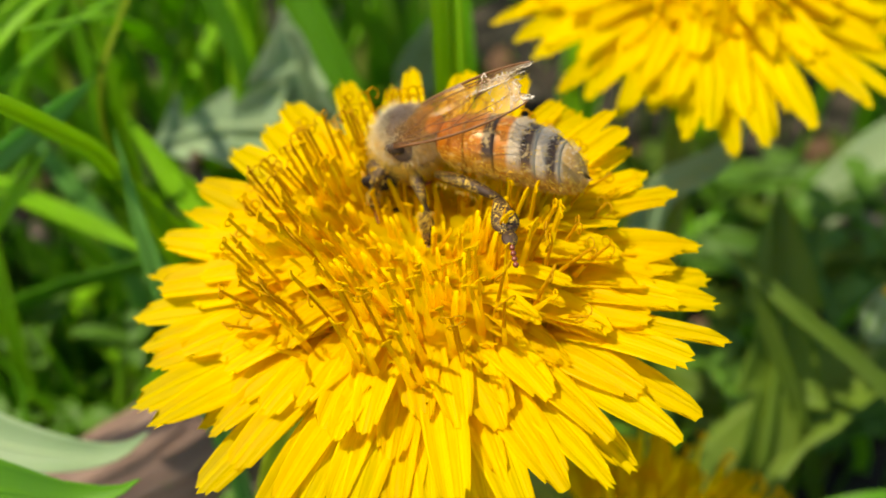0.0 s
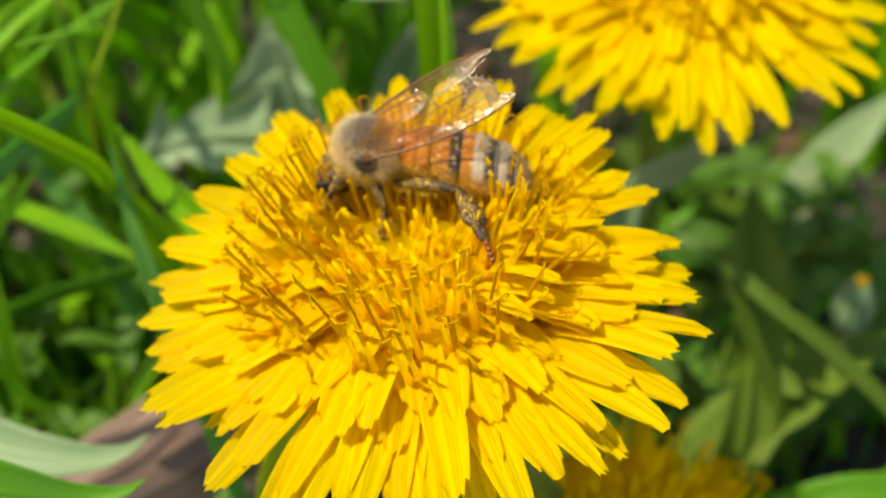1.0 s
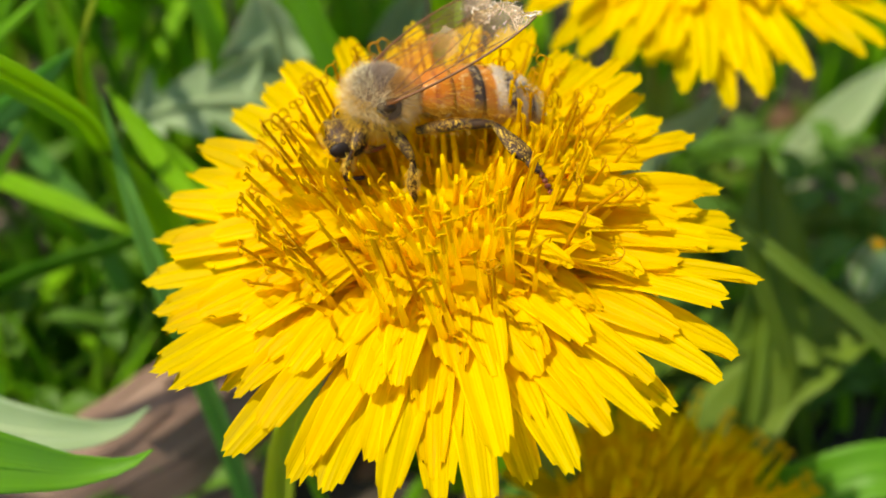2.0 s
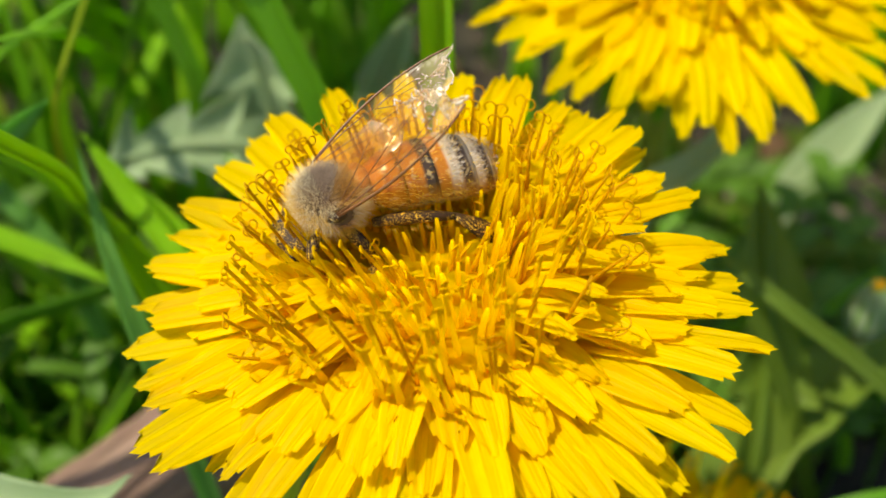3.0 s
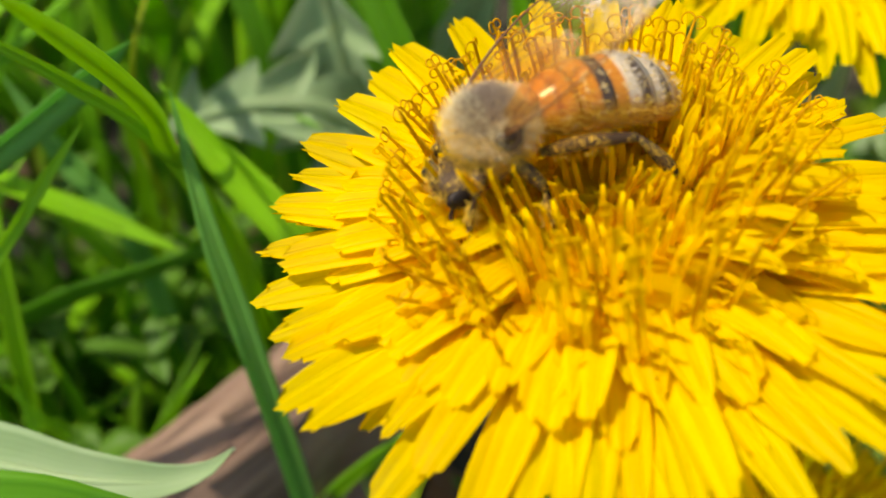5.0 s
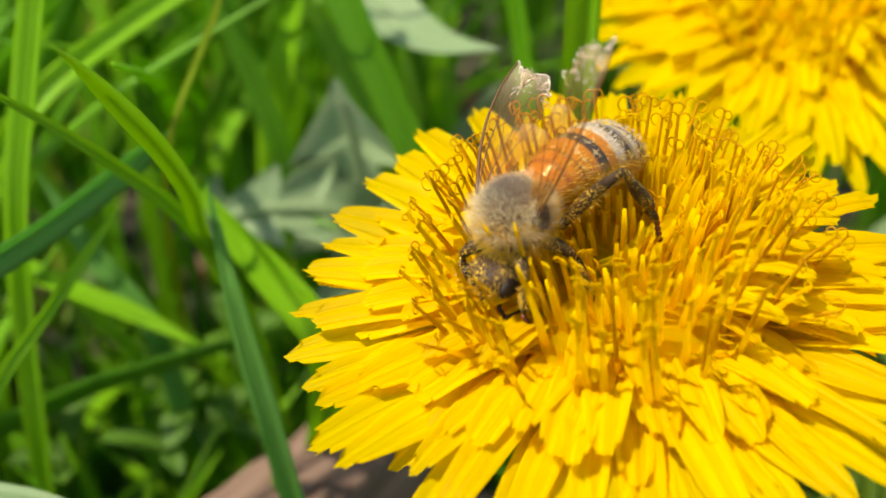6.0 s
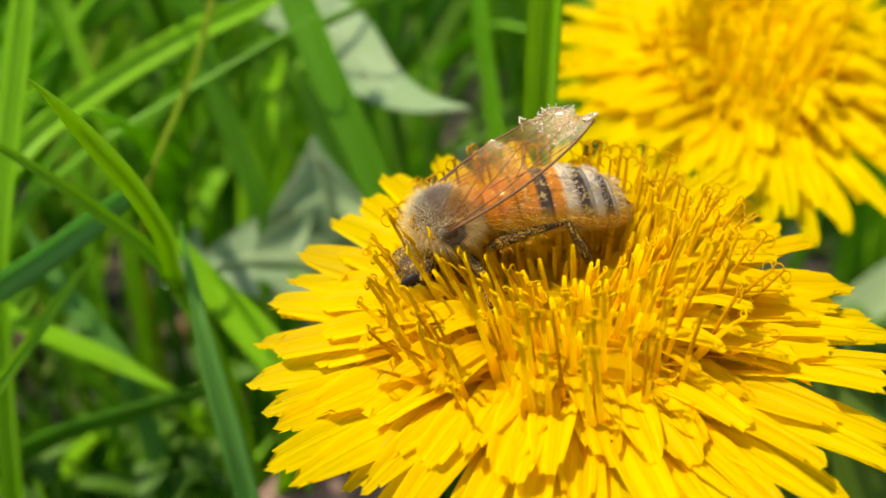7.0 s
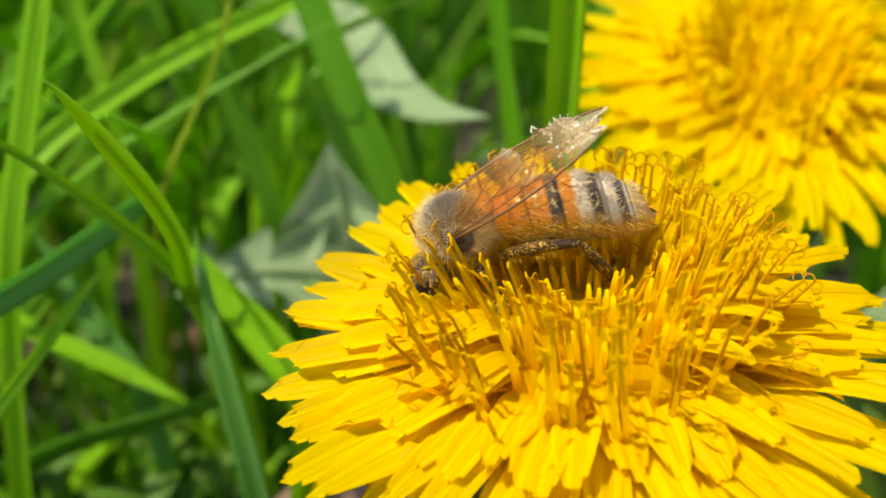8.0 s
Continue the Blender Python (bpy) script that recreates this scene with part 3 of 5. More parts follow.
dandelion("dandelion", "open yellow dandelion standing behind in the grass", (0.0245, 0.0400, 0), back_head, 23,
          petals_full(rng, back_rim), [r for r in styles_full(rng) if r[5] == 0 and rng.random() < 0.6], LEMON, "dandelions", (0.1, 0.1), tubes=STYLE_LEMON)


def petals_young(rng):
    rows = []
    for count, reach, z, width in ((28, 1.25, 0.02, 0.20), (26, 1.02, 0.10, 0.18), (22, 0.75, 0.22, 0.10), (16, 0.5, 0.28, 0.08)):
        for k in range(count):
            rows.append((k * 360 / count + rng.uniform(-5, 5), reach * rng.uniform(0.92, 1.08), z + rng.uniform(-0.04, 0.04), width))
    return rows


def styles_young(rng):
    rows = []
    for count, reach, foot, z1 in ((30, 1.10, 0.85, 0.42), (32, 0.90, 0.75, 0.52), (30, 0.70, 0.60, 0.56), (24, 0.5, 0.44, 0.57), (16, 0.3, 0.26, 0.55), (6, 0.12, 0.1, 0.52)):
        for k in range(count):
            rows.append((k * 360 / count + rng.uniform(-5, 5), foot, reach + rng.uniform(-0.06, 0.06), 0.0, z1 + rng.uniform(-0.08, 0.08), 0))
    return rows


rng = random.Random(31)
dandelion("dandelion", "lower orange-yellow dandelion shaded beneath the open one", (0.0190, 0.004, 0),
          Matrix.Translation((0.0192, 0.0000, 0.0236)) @ pose(0, 0, 0, 6, 10, 0) @ Matrix.Scale(1.18, 4), 31, petals_young(rng), styles_young(rng), YOUNG, "dandelions")


# ---------------------------------------------------------------- the bee
def aim(d, up=Vector((0, 0, 1))):
    """A turn whose x axis points along d."""
    x = Vector(d).normalized()
    y = up.cross(x).normalized()
    return Matrix((x, y, x.cross(y))).transposed().to_4x4()


def hairs(points, length, width, rng, lean=Vector((-0.5, 0, 0.1))):
    """Fine pointed hairs from rows of place and outward way (centimetres)."""
    verts, faces = [], []
    for p, n in points:
        way = (n + lean * rng.uniform(0.2, 1.0) + Vector((rng.gauss(0, 0.22), rng.gauss(0, 0.22), rng.gauss(0, 0.22)))).normalized()
        side = way.cross(Vector((rng.random() - 0.5, rng.random() - 0.5, rng.random() - 0.5))).normalized()
        l, w = length * rng.uniform(0.55, 1.25), width * rng.uniform(0.7, 1.3)
        droop = Vector((0, 0, -0.12 * l))
        o = len(verts)
        verts += [(p - side * w) * CM, (p + side * w) * CM, (p + way * l * 0.6 + side * w * 0.6) * CM,
                  (p + way * l * 0.6 - side * w * 0.6) * CM, (p + way * l + droop) * CM]
        faces += [(o, o + 1, o + 2, o + 3), (o + 3, o + 2, o + 4)]
    return verts, faces


def over_ball(count, centre, radii, rng, keep=lambda n: True):
    out = []
    while len(out) < count:
        n = Vector((rng.gauss(0, 1), rng.gauss(0, 1), rng.gauss(0, 1))).normalized()
        if keep(n):
            out.append((Vector(centre) + Vector((n.x * radii[0], n.y * radii[1], n.z * radii[2])), Vector((n.x / radii[0], n.y / radii[1], n.z / radii[2])).normalized()))
    return out


AB_RAD = [(0.0, 0.05), (0.06, 0.12), (0.18, 0.170), (0.36, 0.190), (0.55, 0.194), (0.72, 0.187), (0.85, 0.160), (0.93, 0.122), (0.975, 0.080), (1.0, 0.012)]


def abdomen_radius(f):
    for (a, ra), (b, rb) in zip(AB_RAD, AB_RAD[1:]):
        if f <= b:
            u = (f - a) / (b - a)
            return ra + (rb - ra) * (3 * u * u - 2 * u**3) * 0.5 + (rb - ra) * u * 0.5
    return 0.01


def abdomen_axis(f):
    return Vector((-0.175 - 0.90 * f, 0, 0.015 + 0.035 * math.sin(f * math.pi) - 0.13 * f * f))


def abdomen_ring(f, swell, verts, uvs, sides=22):
    c, r = abdomen_axis(f), abdomen_radius(f) * swell
    for k in range(sides):
        w = 2 * math.pi * k / sides
        z = math.sin(w)
        verts.append((c + Vector((0.02 * z, r * 1.02 * math.cos(w), r * (0.98 if z > 0 else 0.86) * z))) * CM)
        uvs.append((f, 0.5 + 0.5 * z))


def tergite(f0, f1):
    """One ring of the abdomen, its hind edge lapping a little over the next."""
    verts, uvs, faces, n, sides = [], [], [], 8, 22
    for i in range(n + 1):
        u = i / n
        abdomen_ring(f0 + (f1 - f0 + 0.012) * u, 0.995 + 0.014 * u, verts, uvs, sides)
    abdomen_ring(f1, 0.95, verts, uvs, sides)
    for i in range(n + 1):
        for k in range(sides):
            a, b = i * sides + k, i * sides + (k + 1) % sides
            faces.append((a, b, b + sides, a + sides))
    return verts, faces, uvs


def wing_mesh(name, length, chord, seed, torn):
    """A wing along -x with its leading edge towards +y, tattered at its end."""
    rng = random.Random(seed)
    rows, cols = 26, 7
    verts, faces, uvs = [], [], []

    def lead(f):
        return 0.035 + 0.05 * math.sin(math.pi * min(1, f * 1.05)) - 0.06 * max(0, f - 0.75) ** 2 * 8

    def trail(f):
        w = 0.04 + chord * math.sin(math.pi * min(1.0, 0.08 + 0.62 * f)) ** 1.3
        return -w * (1 - 0.75 * max(0, (f - 0.86) / 0.14) ** 2)

    for i in range(rows + 1):
        f = i / rows
        a, b = lead(f), trail(f)
        for k in range(cols):
            c = k / (cols - 1)
            y = a + (b - a) * c
            x = -length * f
            if torn:
                x += length * torn * max(0, f - 0.55) * c * (0.8 + 0.5 * math.sin(k * 2.7 + seed))
            if k == cols - 1 and f > 0.45:
                y += rng.uniform(0, 0.075) * (1 if torn else 0.3)
            if i == rows:
                x += rng.uniform(0, 0.10) * (1 if torn else 0.3)
            z = 0.012 * math.sin(c * 9 + f * 3) + 0.05 * f * (1 - f) - 0.02 * c * f
            verts.append(Vector((x, y, z)) * CM)
            uvs.append((f, c))
    for i in range(rows):
        for k in range(cols - 1):
            q = i * cols + k
            faces.append((q, q + cols, q + cols + 1, q + 1))
    lots = []
    for c0, c1, f0, f1, r in ((0.0, 0.0, 0.0, 0.97, 0.0105), (0.10, 0.22, 0.0, 0.72, 0.0045), (0.3, 0.62, 0.02, 0.66, 0.0038), (0.5, 0.95, 0.05, 0.55, 0.0034),
                              (0.22, 0.02, 0.45, 0.86, 0.003), (0.22, 0.62, 0.46, 0.66, 0.003), (0.40, 0.30, 0.3, 0.48, 0.003), (0.28, 0.40, 0.6, 0.88, 0.0026), (0.55, 0.66, 0.6, 0.85, 0.0026)):
        path = []
        for i in range(13):
            u = i / 12
            f, c = f0 + (f1 - f0) * u, c0 + (c1 - c0) * u
            fi, ci = min(f * rows, rows - 1e-4), min(c * (cols - 1), cols - 1.001)
            i0, k0 = int(fi), int(ci)
            fu, cu = fi - i0, ci - k0
            g = lambda ii, kk: verts[ii * cols + kk]
            p = (g(i0, k0) * (1 - fu) + g(i0 + 1, k0) * fu) * (1 - cu) + (g(i0, k0 + 1) * (1 - fu) + g(i0 + 1, k0 + 1) * fu) * cu
            path.append(p + Vector((0, 0, 0.002 * CM)))
        lots.append(tube(path, [r * CM * (1 - 0.45 * i / 12) for i in range(13)], 4))
    v, f, u = join(*lots)
    rim = [verts[rows * cols + k] for k in range(cols)] + [verts[i * cols + cols - 1] for i in range(rows - 1, int(rows * 0.62), -1)]
    shreds = []
    for p, q in zip(rim, rim[1:]):
        steps = 4
        bits = [p.lerp(q, i / steps) + Vector((rng.uniform(-1, 1), rng.uniform(-1, 1), rng.uniform(-0.5, 1))) * 0.008 * CM for i in range(steps + 1)]
        shreds.append(tube(bits, [rng.uniform(0.0015, 0.006) * CM for _ in bits], 4, 0.4))
    # loose shreds inside the tip, added as further pale glints
    for _ in range(60 if torn else 0):
        i, k = rng.randrange(int(rows * 0.76), rows), rng.randrange(1, cols - 1)
        p = verts[i * cols + k].lerp(verts[(i + 1) * cols + k + 1], rng.random())
        way = Vector((rng.uniform(-1, 1), rng.uniform(-1, 1), 0)).normalized()
        bits = [p + (way * (0.009 * j) + Vector((0, 0, rng.uniform(-0.003, 0.004)))) * CM for j in range(4)]
        shreds.append(tube(bits, [rng.uniform(0.0010, 0.0038) * CM for _ in bits], 4, 0.5))
    rv, rf, ru = join(*shreds)
    return mesh(name, verts, faces, WING, uvs=uvs), mesh("wing_vein", v, f, VEIN, uvs=u), mesh("frayed_edge", rv, rf, FRAY_GLINT, uvs=ru)


def leg_meshes(femur, tibia, tarsus, flat):
    path = [Vector((femur * i / 5, 0, 0.02 * math.sin(math.pi * i / 5))) * CM for i in range(6)]
    v, f, u = tube(path, [r * CM for r in (0.024, 0.036, 0.04, 0.036, 0.03, 0.022)], 8)
    fem = mesh("leg", v, f, DUSTED, uvs=u)
    path = [Vector((tibia * i / 6, 0, 0)) * CM for i in range(7)]
    a = tube(path, [r * CM * flat for r in (0.02, 0.03, 0.04, 0.05, 0.055, 0.052, 0.03)], 8, 0.45)
    p0 = tibia
    path = [Vector((p0 - 0.005 + tarsus * 0.45 * i / 4, 0, -0.01 * i / 4)) * CM for i in range(5)]
    b = tube(path, [r * CM * (0.6 + 0.4 * flat) for r in (0.025, 0.036, 0.038, 0.034, 0.02)], 8, 0.5)
    lots, slots = [a, b], [0] * (len(a[1]) + len(b[1]))
    p1 = p0 + tarsus * 0.43
    for k in range(4):
        q0, q1 = p1 + tarsus * 0.57 * k / 4, p1 + tarsus * 0.57 * (k + 1) / 4
        path = [Vector((q0 + (q1 - q0) * i / 3, 0, -0.01 - 0.012 * k)) * CM for i in range(4)]
        c = tube(path, [r * CM for r in (0.010, 0.016, 0.018, 0.012)], 6)
        lots.append(c)
        slots += [1] * len(c[1])
    v, f, u = join(*lots)
    return fem, mesh("shin", v, f, [DUSTED, CHITIN_RED], slots, u)


def grains(spots, size, rng):
    """Loose pollen grains: small eight-sided balls."""
    verts, faces = [], []
    for p in spots:
        r = size * rng.uniform(0.6, 1.3)
        o = len(verts)
        for d in ((1, 0, 0), (-1, 0, 0), (0, 1, 0), (0, -1, 0), (0, 0, 1), (0, 0, -1)):
            verts.append((p + Vector(d) * r) * CM)
        for a, b, c in ((0, 2, 4), (2, 1, 4), (1, 3, 4), (3, 0, 4), (2, 0, 5), (1, 2, 5), (3, 1, 5), (0, 3, 5)):
            faces.append((o + a, o + b, o + c))
    return verts, faces


def honey_bee():
    rng = random.Random(3)
    ob = thing("honey_bee", None, None, "honey bee dusted with pollen, amber abdomen with dark bands, frayed wings", "bee")
    # thorax
    v, f, u = ball(0.195, 0.180, 0.195, 20, 14)
    thorax = part("thorax", mesh("thorax", [x * CM for x in v], f, SCUTUM, uvs=u), ob, None, "dark thorax under greyish-brown fur")
    # the fur leaves a dark patch below each wing
    bare = lambda n: (n - Vector((-0.05, math.copysign(0.95, n.y), 0.22))).length < 0.34
    for count, mat, length, width, keep, what in (
            (3000, FUZZ_TOP, 0.040, 0.0010, lambda n: (n - Vector((0.25, 0, 0.97))).length < rng.uniform(0.25, 0.85), "short grey-brown fur on the back"),
            (7000, FUZZ_GREY, 0.042, 0.0010, lambda n: n.z > -0.2 and not bare(n) and (n - Vector((0.25, 0, 0.97))).length > rng.uniform(0.25, 0.90), "tan fur"),
            # lower fur: pollen gold, plus the petals' bounced light put into the colour
            (4200, FUZZ_GOLD, 0.074, 0.0010, lambda n: n.z < 0.35 and not bare(n), "pollen-dusted fur, its gold deepened for light bounced off the petals"),
            # long outline hairs, their near-white colour standing for the backlit rim
            (3000, FUZZ_WHITE, 0.082, 0.0007, lambda n: n.z > -0.1 and not bare(n) and (n.x > 0.45 or n.x < -0.55 or abs(n.y) > 0.75), "long fringe of fur, paled to give a backlit halo")):
        v, f = hairs(over_ball(count, (0, 0, 0), (0.195, 0.180, 0.195), rng, keep), length, width, rng)
        tagged(part("fur", mesh("fur", v, f, mat), thorax, None, what), kind="stuff")
    v, f, u = ball(0.055, 0.10, 0.035, 12, 8)
    part("scutellum", mesh("scutellum", [x * CM + Vector((-0.165, 0, 0.135)) * CM for x in v], f, AMBER_DEEP, uvs=u), ob, None, "tawny plate behind the thorax")
    for s in (1, -1):
        v, f, u = ball(0.062, 0.030, 0.040, 10, 6)
        part("wing_socket", mesh("wing_socket", [x * CM for x in v], f, CHITIN, uvs=u), ob, pose(0.025 * CM, s * 0.182 * CM, 0.06 * CM))
    # head
    hm = Matrix.Translation(Vector((0.175, 0, -0.250)) * CM) @ pose(0, 0, 0, 0, 88, 0)
    v, f, u = ball(0.10, 0.155, 0.14, 16, 10, lambda p, q: Vector((p.x - 0.25 * p.z * p.z, p.y * (1 - 0.22 * max(0, -p.z / 0.14)), p.z)))
    head = part("head", mesh("head", [x * CM for x in v], f, DUSTED, uvs=u), ob, hm, "dark head speckled with pollen")
    pts = over_ball(700, (0, 0, 0), (0.10, 0.145, 0.14), rng, lambda n: abs(n.y) < 0.85)
    v, f = hairs(pts, 0.042, 0.0016, rng, Vector((0.2, 0, 0.2)))
    tagged(part("fur", mesh("fur", v, f, FUZZ_GOLD), head, None, "golden face fur"), kind="stuff")
    for s in (1, -1):
        v, f, u = ball(0.058, 0.034, 0.110, 12, 10)
        part("eye", mesh("eye", [x * CM for x in v], f, EYE, uvs=u), head, pose(0.01 * CM, s * 0.118 * CM, 0.02 * CM, s * -8), "black compound eye")
        path = [Vector(p) * CM for p in ((0.09, 0.03 * s, 0.02), (0.16, 0.06 * s, 0.06), (0.21, 0.09 * s, 0.05))]
        path2 = spline([path[-1], Vector((0.21, 0.12 * s, -0.04)) * CM, Vector((0.19, 0.13 * s, -0.12)) * CM], 8)
        a = tube(path, [0.013 * CM, 0.012 * CM, 0.013 * CM], 6)
        b = tube(path2, [0.016 * CM] * 8 + [0.010 * CM], 6)
        v, f, u = join(a, b)
        part("antenna", mesh("antenna", v, f, CHITIN, uvs=u), head, None, "dark elbowed antenna")
    path = spline([Vector((0.06, 0, -0.11)) * CM, Vector((0.08, 0, -0.18)) * CM, Vector((0.04, 0, -0.28)) * CM], 6)
    v, f, u = tube(path, [r * CM for r in (0.03, 0.03, 0.026, 0.02, 0.016, 0.012, 0.006)], 8)
    part("tongue", mesh("tongue", v, f, CHITIN_RED, uvs=u), head, None, "reddish-brown tongue")
    # abdomen
    v, f, u = ball(0.05, 0.04, 0.04, 10, 6)
    part("waist", mesh("waist", [x * CM + Vector((-0.2, 0, 0.0)) * CM for x in v], f, CHITIN, uvs=u), ob)
    for f0, f1, what in ((0.0, 0.24, "amber abdomen ring"), (0.24, 0.44, "amber ring with a thin dark band"), (0.44, 0.71, "amber ring with a pale and a dark band"),
                         (0.71, 0.86, "pale ring with a dark band"), (0.86, 1.0, "pale tawny tail ring")):
        vv, ff, uu = tergite(f0, f1)
        part("abdomen_ring", mesh("abdomen_ring", vv, ff, ABDOMEN, None, uu), ob, None, what)
    for lo, hi, count, mat, length, what in ((0.535, 0.62, 900, FUZZ_PALE, 0.028, "pale hair band"), (0.71, 0.785, 900, FUZZ_PALE, 0.024, "pale hair band"),
                                             (0.86, 0.92, 350, FUZZ_PALE, 0.024, "pale tail hair"), (0.0, 0.3, 1000, FUZZ_GOLD, 0.05, "golden hair"), (0.3, 0.97, 5200, FUZZ_GOLD, 0.034, "fine golden hair")):
        pts = []
        for _ in range(count):
            q, w = rng.uniform(lo, hi), rng.uniform(0, 2 * math.pi)
            if what == "fine golden hair" and math.sin(w) > 0.1 and rng.random() < 0.85:
                continue
            if what.startswith("pale") and math.sin(w) < rng.uniform(0.2, 0.75):
                continue
            r = abdomen_radius(q)
            n = Vector((0, math.cos(w), math.sin(w)))
            pts.append((abdomen_axis(q) + Vector((0, r * 1.02 * n.y, r * (0.98 if n.z > 0 else 0.86) * n.z)), n))
        v, f = hairs(pts, length, 0.0015, rng, Vector((-2.4, 0, 0)))
        tagged(part("hair_band", mesh("hair_band", v, f, mat), ob, None, what), kind="stuff")
    spots = []
    for _ in range(700):
        q, w = rng.uniform(0.3, 1), rng.uniform(math.pi * 0.85, math.pi * 2.15)
        q = 1 - 0.25 * rng.random() if rng.random() < 0.3 else q
        r = abdomen_radius(q) * 1.06
        spots.append(abdomen_axis(q) + Vector((0, r * math.cos(w), r * 0.9 * math.sin(w))))
    for p, n in over_ball(200, (0, 0, 0), (0.225, 0.21, 0.225), rng, lambda n: n.z < 0.3):
        spots.append(p)
    v, f = grains(spots, 0.0032, rng)
    tagged(part("pollen", mesh("pollen", v, f, POLLEN), ob, None, "yellow pollen grains"), kind="stuff")
    # wings
    wings = {}
    for s, side in ((1, "near"), (-1, "off")):
        fw, fv, fe = wing_mesh("forewing", 1.02, 0.21, 5 if s > 0 else 8, 0.30)
        hw, hv, he = wing_mesh("hindwing", 0.50, 0.13, 15 if s > 0 else 18, 0.0)
        if s < 0:
            for me in (fw, fv, fe, hw):
                me.transform(Matrix.Diagonal((1, -1, 1, 1)))
        wings[side] = part("forewing", fw, ob, None, "frayed translucent amber forewing")
        part("wing_vein", fv, wings[side])
        part("frayed_edge", fe, wings[side], None, "shredded wing edge, its pale colour set for sun glints")
        hind = part("hindwing", hw, wings[side], pose(-0.05 * CM, s * -0.04 * CM, -0.025 * CM, 0, 0, s * 9), "smaller translucent hindwing")
    # legs
    legs = {}
    for s in (1, -1):
        for name, hip, size, d1, d2 in (("fore", (0.11, 0.10, -0.14), (0.15, 0.14, 0.15, 0.7), (0.50, 0.66, -0.40), (0.10, -0.10, -0.97)),
                                        ("middle", (-0.04, 0.12, -0.13), (0.22, 0.19, 0.20, 0.85), (-0.50, 0.66, -0.48), (-0.10, 0.28, -0.93)),
                                        ("hind", (-0.20, 0.14, -0.12), (0.46, 0.32, 0.24, 1.45), (-0.90, 0.4, 0.0), (-0.45, 0.25, -0.85))):
            fem, shin = leg_meshes(*size)
            a, b = (aim((d[0], d[1] * s, d[2])) for d in (d1, d2))
            leg = part("leg", fem, ob, Matrix.Translation(Vector((hip[0], hip[1] * s, hip[2])) * CM) @ a, "dark pollen-dusted leg")
            knee = part("shin", shin, leg, Matrix.Translation((size[0] * CM, 0, 0)) @ a.inverted() @ b, "black shin with a reddish foot")
            legs[name, s] = (leg, knee, Vector((hip[0], hip[1] * s, hip[2])) * CM, size[0] * CM)
            pts = []
            for _ in range(150):
                q, w = rng.uniform(0.05, size[1]), rng.uniform(0, 6.283)
                n = Vector((0, math.cos(w), math.sin(w)))
                pts.append((Vector((q, 0.04 * n.y * size[3], 0.018 * n.z)), n))
            v, f = hairs(pts, 0.04, 0.002, rng, Vector((0.8, 0, 0)))
            g = grains([p + n * 0.006 for p, n in pts[::2]], 0.0035, rng)
            o = len(v)
            v2 = v + g[0]
            f2 = f + [tuple(i + o for i in q) for q in g[1]]
            tagged(part("leg_hair", mesh("leg_hair", v2, f2, [FUZZ_GOLD, POLLEN], [0] * len(f) + [1] * len(g[1])), leg,
                        Matrix.Translation((size[0] * CM, 0, 0)) @ a.inverted() @ b) if name != "hind" or s < 0 else part("leg_hair", mesh("leg_hair", v, f, FUZZ_GOLD), leg), kind="stuff")
    return ob, wings, legs


BEE, WINGS, LEGS = honey_bee()
# time, place of the thorax, turn
BEE_ROWS = [
    (0.0, -0.00085, 0.00378, 0.06780, 1.7, 6.2, 161.8),
    (0.5, -0.00191, 0.00299, 0.06817, 0.8, 2.2, 167.3),
    (1.0, -0.00294, 0.00399, 0.06745, -3.2, -6.9, 173.1),
    (1.5, -0.00360, 0.00267, 0.06755, -2.9, -10.0, 186.6),
    (1.7, -0.00325, 0.00311, 0.06787, 5.4, -13.7, 188.5),
    (2.8, -0.00565, 0.00175, 0.06639, 2.6, 1.4, 201.4),
    (3.0, -0.00595, 0.00168, 0.06613, -7.5, 0.1, 199.3),
    (3.5, -0.00627, 0.00223, 0.06587, -6.8, 4.0, 192.0),
    (4.0, -0.00593, 0.00051, 0.06664, 4.9, 1.8, 199.3),
    (4.5, -0.00592, -0.00004, 0.06719, -0.2, -0.0, 200.1),
    (4.7, -0.00624, 0.00013, 0.06725, 0.1, 0.0, 198.9),
    (5.8, -0.00620, -0.00102, 0.06657, 9.5, -0.8, 220.3),
    (6.0, -0.00640, -0.00143, 0.06650, 7.2, 3.5, 223.4),
    (6.5, -0.00697, -0.00207, 0.06642, 5.0, 8.4, 210.2),
    (7.0, -0.00718, 0.00172, 0.06624, -4.1, 8.2, 186.8),
    (7.5, -0.00750, 0.00396, 0.06546, -8.1, 12.6, 170.6),
    (8.0, -0.00760, 0.00232, 0.06593, -4.5, 12.7, 178.9),
]
# time, spread and lift of the wing towards the viewer's side, then of the other
WING_ROWS = [
    (0.0, 6, 28, -14, 33),
    (0.5, -2, 25, -4, 34),
    (1.0, -12, 29, -7, 48),
    (1.5, -2, 48, 44, 20),
    (1.7, 14, 44, 39, 19),
    (2.8, 27, 45, 5, 30),
    (3.0, 14, 49, 8, 32),
    (3.5, 24, 51, 1, 27),
    (4.0, 28, 47, 8, 29),
    (4.5, 23, 54, 23, 13),
    (4.7, 30, 52, 24, 12),
    (5.8, 77, 63, 28, 20),
    (6.0, 61, 66, 26, 16),
    (6.5, 71, 45, 25, 7),
    (7.0, 1, 32, 19, 11),
    (7.5, -13, 28, 1, 29),
    (8.0, 5, 31, 3, 21),
]
